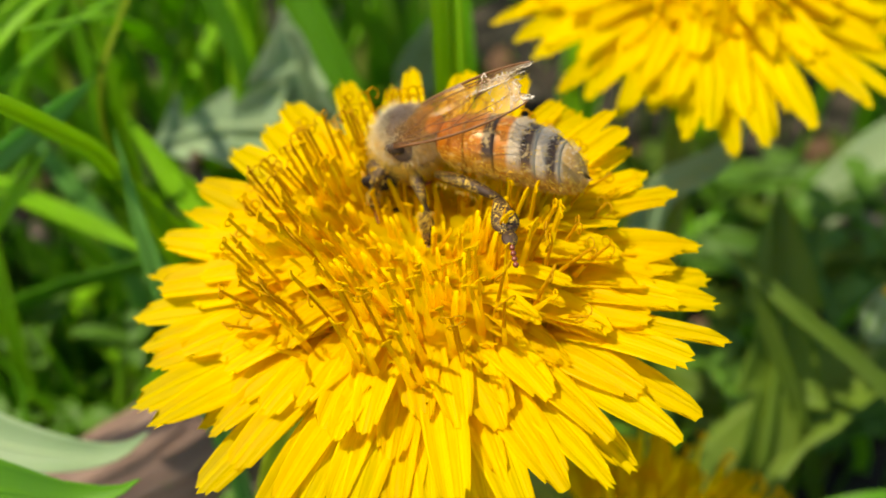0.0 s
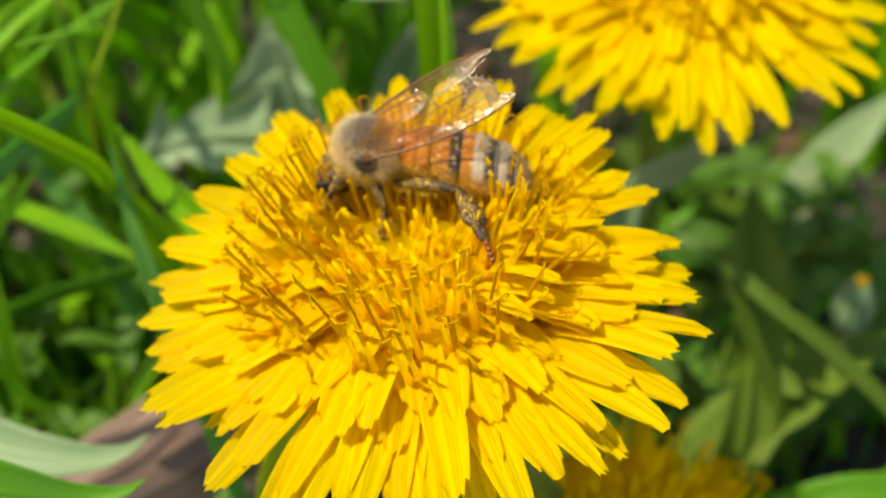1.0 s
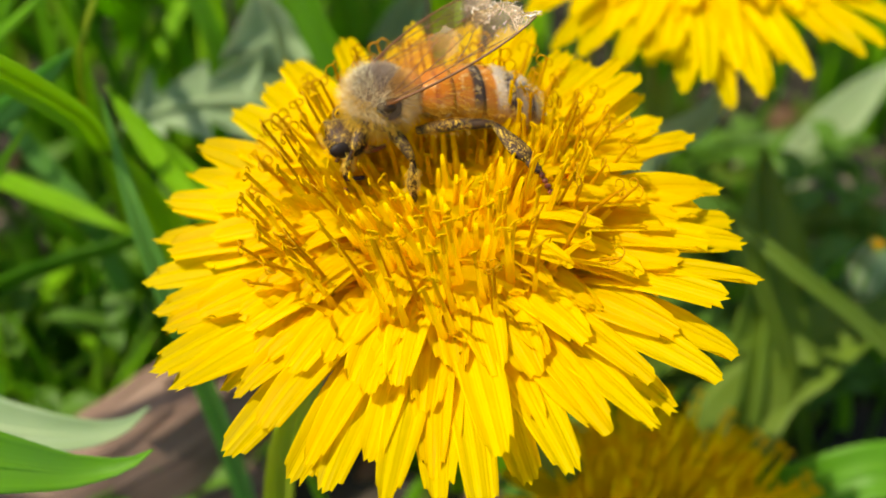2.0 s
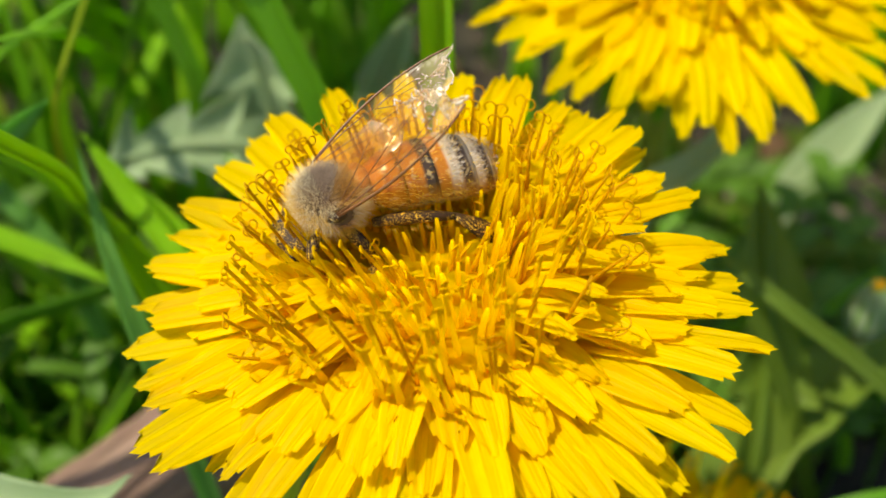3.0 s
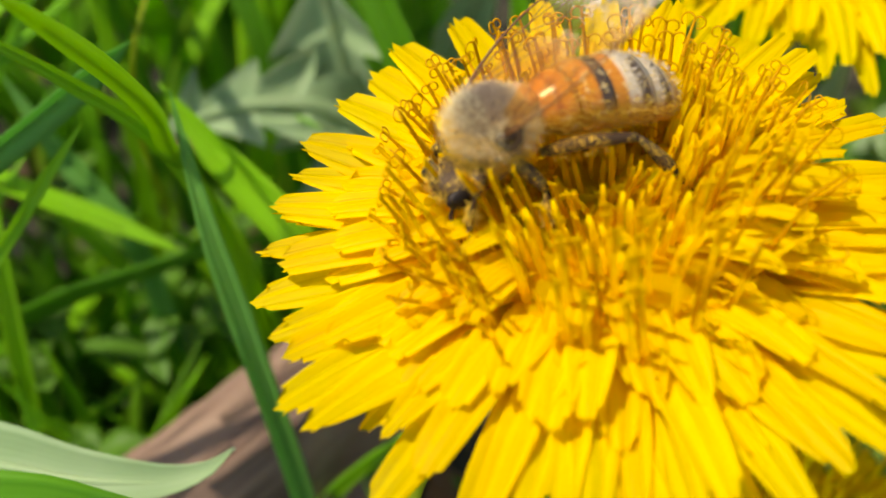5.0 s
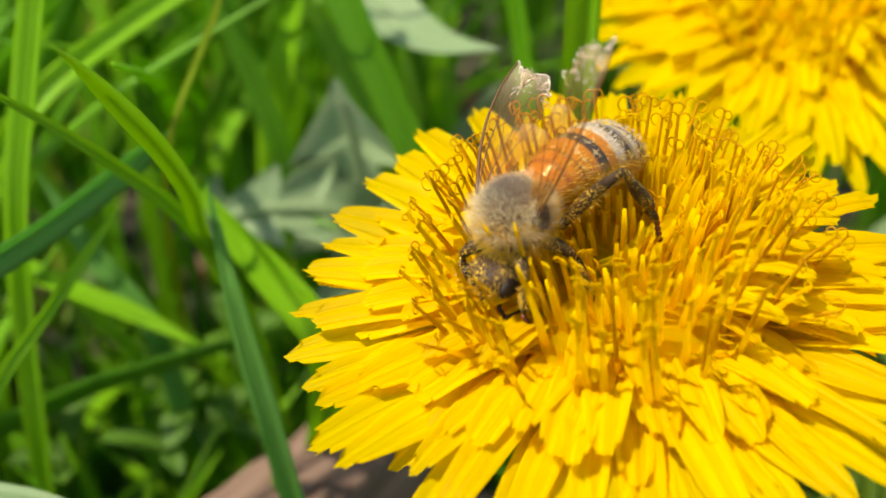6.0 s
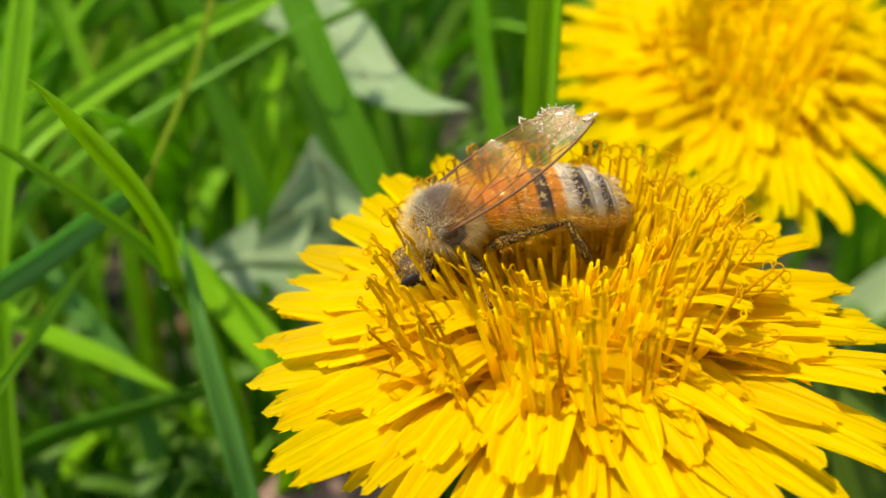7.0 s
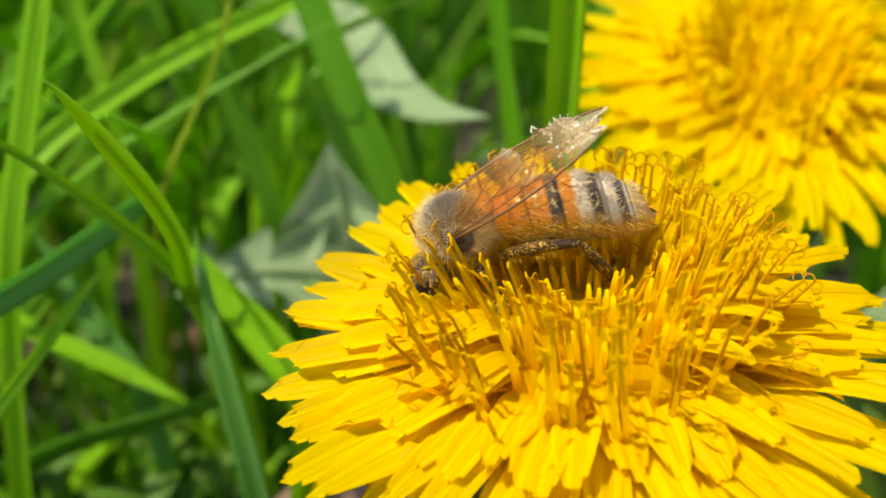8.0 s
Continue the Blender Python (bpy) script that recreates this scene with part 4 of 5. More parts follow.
# time, way of the thigh, way of the shin of the hind leg on the viewer's side
HIND_ROWS = [
    (0.0, (-0.93, 0.35, 0.03), (-0.44, 0.90, 0.02)),
    (0.5, (-0.92, 0.36, 0.13), (-0.40, 0.89, 0.23)),
    (1.0, (-0.85, 0.34, 0.38), (-0.42, 0.88, 0.02)),
    (1.5, (-0.78, 0.45, 0.42), (-0.15, 0.96, 0.10)),
    (1.7, (-0.78, 0.45, 0.42), (-0.15, 0.96, 0.05)),
    (2.8, (-0.93, 0.37, 0.05), (-0.59, 0.03, -0.81)),
    (3.0, (-0.93, 0.35, 0.13), (-0.77, 0.27, -0.58)),
    (3.5, (-0.95, 0.28, 0.09), (-0.84, 0.11, -0.53)),
    (4.0, (-0.89, 0.43, 0.15), (-0.63, 0.08, -0.77)),
    (4.5, (-0.86, 0.49, 0.16), (-0.64, 0.11, -0.76)),
    (4.7, (-0.87, 0.47, 0.16), (-0.68, 0.19, -0.71)),
    (5.8, (-0.40, 0.55, 0.66), (-0.48, 0.12, -0.87)),
    (6.0, (-0.40, 0.55, 0.66), (-0.45, 0.15, -0.88)),
    (6.5, (-0.60, 0.62, 0.42), (-0.45, 0.05, -0.89)),
    (7.0, (-0.96, 0.10, 0.25), (-0.39, 0.02, -0.92)),
    (7.5, (-1.00, -0.08, 0.03), (-0.39, 0.08, -0.92)),
    (8.0, (-0.95, 0.26, 0.16), (-0.40, -0.21, -0.89)),
]


# ---------------------------------------------------------------- grass and leaves
def blade(points, width, mat, label, name="grass_blade", category="grass", group="single grass blades", fold=0.3, cols=5, n=26, taper=0.55, twist=None, up=Vector((0, 0, 1)), root=0.55, back=False):
    """One long blade through the given places (centimetres), widest near its lower part."""
    path = spline([Vector(p) * CM for p in points], n)
    w = width * CM
    v, f, u = ribbon(path, lambda q: w * (root + (1 - root) * min(1, q / 0.3)) * (1 - max(0, (q - taper) / (1 - taper)) ** 1.6 * 0.97), cols, fold, up, twist, back=back)
    ob = thing(name, mesh(name, v, f, mat, uvs=u), None, label, category, group)
    rows = carried_axes(path, up, back)
    mid = [p + nn * (-0.35 * fold * w * 0.9) for p, (a, s, nn) in zip(path, rows)][: n - 2]
    v, f, u = tube(mid, [0.00022 * (1 - 0.6 * i / n) for i in range(len(mid))], 5)
    part("midrib", mesh("midrib", v, f, mat, uvs=u), ob)
    return ob


def toothed(points, width, mat, label, lobes=5, depth=0.45, fold=0.18, up=Vector((0, 0, 1)), twist=None, wave=0.03, rib=None, n=60, swell=0.30):
    """A dandelion leaf: a broad strip with pointed lobes and a midrib."""
    path = spline([Vector(p) * CM for p in points], n)
    w = width * CM

    def span(q):
        if lobes <= 1:
            return w * min(1, 0.35 + 2 * q) * (1 - 0.985 * max(0, (q - swell) / (1 - swell)) ** 1.5)
        saw = (q * lobes) % 1.0
        lobe = 1 - depth * (saw if saw < 0.75 else (1 - saw) * 3)
        return w * (0.18 + 0.82 * math.sin(math.pi * min(1, 0.12 + 0.80 * q)) ** 0.8) * lobe * (1 - max(0, (q - 0.85) / 0.15) ** 2 * 0.95)

    v, f, u = ribbon(path, span, 9, fold, up, twist, 0.0003, wave, True)
    ob = thing("dandelion_leaf", mesh("dandelion_leaf", v, f, mat, uvs=u), None, label, "leaf", "dandelion leaves")
    rows = carried_axes(path, up, True)
    mid = [p + nn * (-0.0004) for p, (a, s, nn) in zip(path, rows)]
    v, f, u = tube(mid[:-3], [0.0007 * (1 - 0.7 * i / n) for i in range(n - 2)], 6)
    part("midrib", mesh("midrib", v, f, rib or mat, uvs=u), ob)
    return ob


def lobed_leaf(points, width, mat, label, teeth=5, depth=0.62, fold=0.16, up=Vector((0, 0, 1)), seed=0, n=84):
    """A dandelion leaf with large backward-pointing triangular teeth, set differently on its two sides."""
    rng = random.Random(seed)
    path = spline([Vector(p) * CM for p in points], n)
    axes = carried_axes(path, up, True)
    cuts = [[(k + rng.uniform(-0.18, 0.18)) / teeth for k in range(teeth + 1)] for _ in (0, 1)]
    tall = [[rng.uniform(0.75, 1.1) for _ in range(teeth + 1)] for _ in (0, 1)]

    def half(q, side):
        edge = cuts[side]
        k = max(0, sum(1 for c in edge if c <= q) - 1)
        end = edge[k + 1] if k + 1 < len(edge) else 1.02
        u = min(1, max(0, (q - edge[k]) / max(0.02, end - edge[k])))
        tooth = 1 - depth * (1 - (1 - u) ** 0.8) if u > 0.12 else (1 - depth) + depth * u / 0.12
        body = 0.20 + 0.80 * math.sin(math.pi * min(1, 0.10 + 0.78 * q)) ** 0.9
        return 0.5 * width * CM * body * tooth * tall[side][k] * (1 - max(0, (q - 0.84) / 0.16) ** 2 * 0.96)

    verts, faces, uvs, cols = [], [], [], 9
    for layer in (0, 1):
        for i, (p, (a, s, nn)) in enumerate(zip(path, axes)):
            f = i / n
            for k in range(cols):
                c = 2 * k / (cols - 1) - 1
                w = half(f, 0 if c < 0 else 1)
                back = -a * (0.35 * w * c * c)
                wave = 0.10 * w * math.sin(f * 23 + c * 2 + seed) * abs(c)
                verts.append(p + s * (c * w) + back + nn * (fold * 2 * w * (c * c - 0.3) + wave - layer * 0.0003))
                uvs.append((f, (c + 1) / 2))
    size = (n + 1) * cols
    for i in range(n):
        for k in range(cols - 1):
            q = i * cols + k
            faces.append((q, q + 1, q + cols + 1, q + cols))
            faces.append((q + size, q + size + cols, q + size + cols + 1, q + size + 1))
        for k in (0, cols - 1):
            q = i * cols + k
            faces.append((q, q + cols, q + cols + size, q + size))
    ob = thing("dandelion_leaf", mesh("dandelion_leaf", verts, faces, mat, uvs=uvs), None, label, "leaf", "dandelion leaves")
    mid = [p + nn * 0.0001 for p, (a, s, nn) in zip(path, axes)][:-4]
    v, f, u = tube(mid, [0.0009 * (1 - 0.75 * i / n) for i in range(len(mid))], 6)
    part("midrib", mesh("midrib", v, f, LEAF_PALE if mat is LEAF_LIGHT else mat, uvs=u), ob)
    return ob


# dark blade beside the main flower, and the bright one that arches over its tip
blade([(-1.55, 1.0, 0.0), (-1.72, 1.15, 2.2), (-2.0, 1.35, 3.8), (-2.22, 1.6, 4.8), (-2.38, 1.96, 5.62)], 0.18, BLADE_DARK, "dark green grass blade with a tapering tip beside the flower",
      up=Vector((0.1, -1, 0.4)), taper=0.72)
blade([(-1.9, 4.0, 0.0), (-2.15, 3.0, 3.2), (-2.44, 1.95, 5.16), (-2.44, 1.70, 5.57), (-2.52, 1.10, 6.31), (-2.70, 0.55, 7.01), (-2.79, 0.25, 7.36), (-2.84, 0.11, 7.51)], 0.135, BLADE_BRIGHT,
      "bright green grass blade arching over with a blunt tip", up=Vector((-0.57, 0.70, 0.42)), taper=0.86, fold=0.35, n=40, back=True)
blade([(-1.9, 2.3, 0.0), (-2.2, 2.15, 4.2), (-2.54, 2.0, 5.22), (-2.93, 1.80, 5.80), (-3.31, 1.60, 6.28), (-3.9, 1.30, 6.9)], 0.16, BLADE_BRIGHT, "bright green grass blade leaning across others", up=Vector((0.4, -0.6, 0.8)), n=34)
blade([(-4.9, 0.9, 0.0), (-4.7, 1.2, 4.2), (-3.99, 1.60, 5.03), (-3.58, 1.90, 5.18), (-3.19, 2.20, 5.34), (-2.68, 2.60, 5.59)], 0.22, BLADE_DARK, "grey-green grass blade lying slantwise", up=Vector((0.3, -0.5, 0.9)), taper=0.94, n=34)
blade([(-4.4, 1.2, 0.0), (-3.96, 1.50, 4.06), (-3.56, 1.80, 4.59), (-3.28, 2.00, 4.94), (-3.02, 2.20, 5.22)], 0.10, BLADE_BRIGHT, "thin bright grass blade slanting up", up=Vector((0.2, -1, 0.3)), taper=0.9, root=0.9)
blade([(-3.3, 6.0, 0.0), (-3.0, 4.6, 2.4), (-2.80, 2.95, 4.8), (-2.70, 2.90, 5.43), (-2.53, 3.10, 5.81), (-2.34, 3.30, 6.20), (-2.19, 3.50, 6.71), (-2.08, 3.65, 7.4)], 0.05, BLADE_YELLOW, "thin yellow-green grass stem with a dry joint", up=Vector((0, -1, 0.3)), taper=0.95, root=0.95, n=34)
# upright stalks between the two open flowers
blade([(0.42, 2.15, 0.0), (0.30, 2.1, 3.0), (0.18, 2.1, 6.0), (0.04, 2.1, 9.5)], 0.24, BLADE_BRIGHT, "upright bright green grass stalk before the rear dandelion", up=Vector((-0.35, -1, 0)), taper=0.95, fold=0.4, root=0.95)
blade([(0.45, 4.3, 0.0), (0.35, 4.6, 4.53), (0.27, 4.8, 5.20), (0.14, 5.0, 5.90), (0.03, 5.2, 6.9)], 0.16, BLADE_STALK, "thin upright green grass stalk", up=Vector((-0.3, -1, 0)), taper=0.9, root=0.95)
# broad blades behind
blade([(-0.2, 3.4, 0.0), (-0.69, 3.8, 4.38), (-0.95, 4.0, 5.01), (-1.30, 4.3, 5.74), (-1.56, 4.6, 6.33), (-1.85, 5.0, 7.2)], 0.32, BLADE_MID, "broad green grass blade leaning behind the flower", up=Vector((-0.3, -1, 0.3)), taper=0.9, n=34)
blade([(-1.4, 5.0, 0.0), (-1.88, 5.12, 3.66), (-2.14, 5.34, 4.43), (-2.4, 5.56, 5.17), (-2.61, 5.78, 5.77), (-2.87, 6.0, 6.71)], 0.26, BLADE_MID, "green grass blade with a pale fleck leaning behind the flower", up=Vector((-0.3, -1, 0.3)), taper=0.85, n=34)
blade([(-2.1, 5.4, 0.0), (-2.01, 5.6, 3.99), (-1.91, 5.8, 4.66), (-1.77, 6.0, 5.13), (-1.63, 6.2, 5.50)], 0.34, BLADE_BRIGHT, "short bright green blade tip behind", up=Vector((-0.4, -1, 0.5)), taper=0.75)
blade([(-4.2, 2.6, 0.0), (-3.90, 2.8, 4.78), (-3.71, 3.0, 5.80), (-3.51, 3.2, 6.79), (-3.35, 3.35, 7.7)], 0.22, BLADE_BRIGHT, "upright bright green grass blade", up=Vector((-0.4, -1, 0.3)), taper=0.85)
blade([(-3.1, 4.8, 0.0), (-3.32, 5.0, 4.30), (-3.48, 5.2, 5.18), (-3.66, 5.4, 5.74), (-3.85, 5.6, 6.6)], 0.16, BLADE_BRIGHT, "slim bright green grass blade", up=Vector((-0.4, -1, 0.3)), taper=0.85)
blade([(-4.6, 3.2, 0.0), (-4.4, 3.5, 4.4), (-3.87, 3.8, 5.21), (-3.29, 4.4, 5.51), (-2.60, 5.0, 5.75), (-1.75, 5.5, 6.01), (-1.0, 6.0, 6.35)], 0.22, BLADE_BRIGHT, "bright grass blade bowed across the others", up=Vector((0, -0.6, 0.8)), taper=0.85, n=38)
# lying blades low beside the flower
blade([(-5.2, 3.4, 0.0), (-4.9, 3.45, 3.4), (-4.33, 3.40, 3.90), (-3.86, 3.30, 3.73), (-3.25, 3.20, 3.46), (-2.66, 3.10, 3.16)], 0.20, BLADE_BRIGHT, "bright grass blade bent low beside the flower", taper=0.88, n=34)
blade([(-4.7, 3.6, 0.0), (-4.4, 3.6, 3.2), (-4.00, 3.50, 3.65), (-3.63, 3.40, 3.35), (-3.31, 3.30, 2.98), (-3.04, 3.20, 2.67)], 0.17, BLADE_BRIGHT, "bright grass blade bent low beside the flower", taper=0.88, n=34)
blade([(-2.7, 3.1, 0.0), (-3.09, 3.30, 3.23), (-3.38, 3.50, 3.58), (-3.67, 3.70, 3.93), (-4.0, 3.95, 4.45)], 0.20, BLADE_DARK, "bluish-green grass blade slanting away", up=Vector((0, -0.7, 0.7)), taper=0.8)
blade([(-1.9, 3.4, 0.0), (-1.63, 2.30, 3.91), (-1.94, 2.50, 4.27), (-2.25, 2.70, 4.57), (-2.60, 2.95, 5.0)], 0.32, BLADE_BRIGHT, "broad bright grass blade leaning away from the flower", up=Vector((0.1, -0.7, 0.7)), taper=0.8)
# yellowish strip under the flower
blade([(-1.32, -0.35, 0.0), (-1.22, -0.32, 2.2), (-1.13, -0.30, 3.93), (-0.98, -0.24, 4.60), (-0.78, -0.05, 5.1)], 0.22, BLADE_YELLOW, "yellow-green grass blade under the flower head", up=Vector((-0.2, -1, 0.2)), taper=0.95, root=0.9)
# blades in the shade beyond the flower; the first two have it in their dark green
blade([(4.1, 1.5, 0.0), (3.89, 1.60, 0.92), (3.44, 1.90, 2.35), (3.12, 2.10, 3.08), (2.82, 2.30, 3.9)], 0.16, LEAF_DEEP, "grey-green grass blade in the shade", up=Vector((-0.2, -1, 0.4)), taper=0.9)
blade([(5.2, 0.8, 0.0), (4.9, 0.9, 2.4), (4.30, 1.20, 2.91), (3.71, 1.60, 3.34), (3.23, 1.90, 3.60), (2.60, 2.45, 3.9)], 0.15, LEAF_DEEP, "dark grass blade slanting in the shade", up=Vector((0, -0.7, 0.7)), taper=0.9)
blade([(1.9, 2.9, 0.0), (2.1, 3.0, 4.1), (2.44, 3.10, 4.25), (2.68, 3.20, 4.43), (2.90, 3.42, 4.85)], 0.30, LEAF_PALE, "pale grass blade under the rear dandelion", up=Vector((-0.3, -0.8, 0.6)), taper=0.8, n=34)

# dandelion leaves
toothed([(-5.4, -1.2, 0.0), (-5.0, -1.1, 3.6), (-4.0, -0.95, 4.95), (-2.99, -0.90, 5.12), (-2.61, -0.88, 5.0), (-2.34, -0.84, 4.87), (-2.15, -0.80, 4.83), (-1.98, -0.78, 4.84), (-1.83, -0.74, 4.92)], 0.80, LEAF_GREEN,
        "fresh green dandelion leaf with a turned-up tip", 1.0, 0.0, 0.22, up=Vector((-0.15, -0.55, 0.83)), wave=0.03, rib=LEAF_GREEN, swell=0.62)
toothed([(-5.4, 0.8, 0.0), (-5.1, 0.7, 2.7), (-4.3, 0.55, 3.75), (-3.64, 0.40, 3.93), (-3.11, 0.25, 3.92), (-2.70, 0.18, 3.93), (-2.45, 0.18, 3.93), (-2.23, 0.20, 4.00), (-2.08, 0.22, 4.15)], 0.66, LEAF_LIGHT,
        "pale green dandelion leaf curling up at its tip", 1.0, 0.0, 0.22, up=Vector((-0.2, -0.45, 0.87)), wave=0.03, rib=LEAF_LIGHT, swell=0.62)
lobed_leaf([(-0.95, 4.3, 1.2), (-1.02, 4.4, 2.5), (-1.10, 4.5, 3.3), (-1.25, 4.6, 4.1), (-1.44, 4.7, 4.9)], 1.6, LEAF_LIGHT, "pale green toothed dandelion leaf standing behind", 5, 0.6, 0.2, Vector((-0.50, -0.60, 0.62)), 2)
lobed_leaf([(-0.85, 4.3, 3.2), (-1.4, 4.25, 3.75), (-2.0, 4.2, 3.86), (-2.5, 4.2, 3.74), (-2.85, 4.2, 3.58)], 1.05, LEAF_LIGHT, "pale toothed dandelion leaf bent sideways", 5, 0.62, 0.2, Vector((-0.2, -0.6, 0.8)), 5)
toothed([(-2.2, 6.6, 5.6), (-1.32, 6.0, 5.49), (-0.84, 5.2, 5.25), (-0.46, 4.6, 5.29), (-0.04, 4.2, 5.44)], 0.75, LEAF_LIGHT, "pale pointed dandelion leaf tip", 1.0, 0.0, 0.15, up=Vector((0, -0.4, 0.9)))
toothed([(-0.4, 5.0, 3.2), (-0.1, 4.8, 4.2), (0.1, 4.6, 4.9)], 0.5, LEAF_PALE, "small pale leaf tip behind the bee", 2, 0.3, 0.2, up=Vector((0, -0.8, 0.5)))
lobed_leaf([(3.0, 1.2, 0.6), (3.2, 1.8, 2.0), (3.3, 2.6, 3.0), (3.3, 3.4, 3.8)], 0.9, LEAF_DEEP, "dark green dandelion leaf rising beside the flower", 4, 0.5, 0.25, Vector((0, -0.8, 0.5)), 7)
lobed_leaf([(1.9, 2.2, 0.4), (2.1, 2.7, 2.0), (2.0, 3.2, 3.2), (1.7, 3.8, 4.2)], 1.0, LEAF_DEEP, "dark green dandelion leaf behind the flower", 4, 0.5, 0.25, Vector((0.2, -0.8, 0.5)), 9)
toothed([(2.9, 1.0, 0.3), (3.1, 0.8, 1.7), (3.45, 0.72, 2.05), (3.89, 0.68, 2.3), (4.5, 0.70, 2.25), (5.2, 0.8, 1.9)], 0.50, LEAF_GREEN, "fresh green leaf lying beside the lower flower", 1.0, 0.0, 0.15, up=Vector((-0.1, -0.4, 0.9)), swell=0.7)
toothed([(4.3, 6.3, 0.1), (4.82, 6.3, 0.76), (5.1, 6.3, 1.13), (5.38, 6.3, 1.63), (5.64, 6.3, 2.11), (6.0, 6.3, 2.7)], 0.62, LEAF_LIGHT, "pale green leaf lying far back in the grass", 1.0, 0.0, 0.15, up=Vector((-0.6, -0.5, 0.6)), swell=0.6)
toothed([(2.6, -0.2, 0.4), (3.6, 0.4, 1.3), (4.6, 0.6, 1.6), (5.6, 0.6, 1.4)], 1.3, LEAF_DEEP, "dark green dandelion leaf lying low", 4, 0.45, 0.2)
toothed([(2.4, 0.8, 0.3), (2.9, 1.6, 1.5), (3.8, 2.2, 2.2), (4.8, 2.6, 2.4)], 1.0, LEAF_DEEP, "dark green dandelion leaf lying behind the lower flower", 3, 0.3, 0.2)

rng = random.Random(61)
for k in range(16):
    x, y = 1.6 + 0.27 * k + rng.uniform(-0.3, 0.3), 2.4 + (k * 2.3) % 5.4
    way = Vector((rng.uniform(-1, 1), rng.uniform(-0.9, 0.3), 0)).normalized()
    start = Vector((x, y, 0.1)) - way * 0.9
    lobed_leaf([start, start + way * 0.7 + Vector((0, 0, 0.7)), start + way * 1.5 + Vector((0, 0, 0.95)), start + way * 2.3 + Vector((0, 0, 0.8))], rng.uniform(0.7, 1.1), LEAF_DEEP if k % 3 else WEED,
               "dark green dandelion leaf spread low in the shade", 4, 0.5, 0.2, Vector((0, -0.4, 0.9)), 20 + k, 40)


def flower_bud():
    """A closed, spent flower head: pale green bracts drawn together with an orange tuft on top."""
    ob = thing("dandelion_bud", None, pose(0.0422, 0.0246, 0), "closed pale green dandelion bud with an orange tip", "flower bud")
    stem = spline([Vector((0.1, 0.3, -0.3)) * CM, Vector((0.05, 0.1, 1.4)) * CM, Vector((0, 0, 2.70)) * CM], 8)
    v, f, u = tube(stem, 0.0008, 8)
    part("stem", mesh("stem", v, f, STEM, uvs=u), ob)
    prof = [(0.06, -0.30), (0.15, -0.24), (0.19, -0.08), (0.17, 0.10), (0.11, 0.24), (0.07, 0.31)]
    path = [Vector((0, 0, 3.0 + z)) * CM for _, z in prof]
    v, f, u = tube(path, [r * CM for r, _ in prof], 14)
    part("bud_body", mesh("bud_body", v, f, LEAF_GREEN, uvs=u), ob)
    for k in range(11):
        w = 2 * math.pi * k / 11
        out = Vector((math.cos(w), math.sin(w), 0))
        strip = [(out * (r + 0.012) + Vector((0, 0, 3.0 + z))) * CM for r, z in prof]
        v, f, u = ribbon(strip, lambda q: 0.0011 * (1 - 0.6 * q), 4, 0.1, out)
        part("bract", mesh("bract", v, f, LEAF_LIGHT, uvs=u), ob, None, "pale green bract")
    rng = random.Random(4)
    lots = []
    for k in range(26):
        w, r = rng.uniform(0, 6.28), rng.uniform(0, 0.055)
        foot = Vector((r * math.cos(w), r * math.sin(w), 3.26)) * CM
        lots.append(tube([foot, foot + Vector((r * 0.5 * math.cos(w), r * 0.5 * math.sin(w), rng.uniform(0.08, 0.14))) * CM], [0.00012, 0.00006], 4))
    v, f, u = join(*lots)
    part("tuft", mesh("tuft", v, f, STYLE_BROWN, uvs=u), ob, None, "withered orange tuft")


flower_bud()


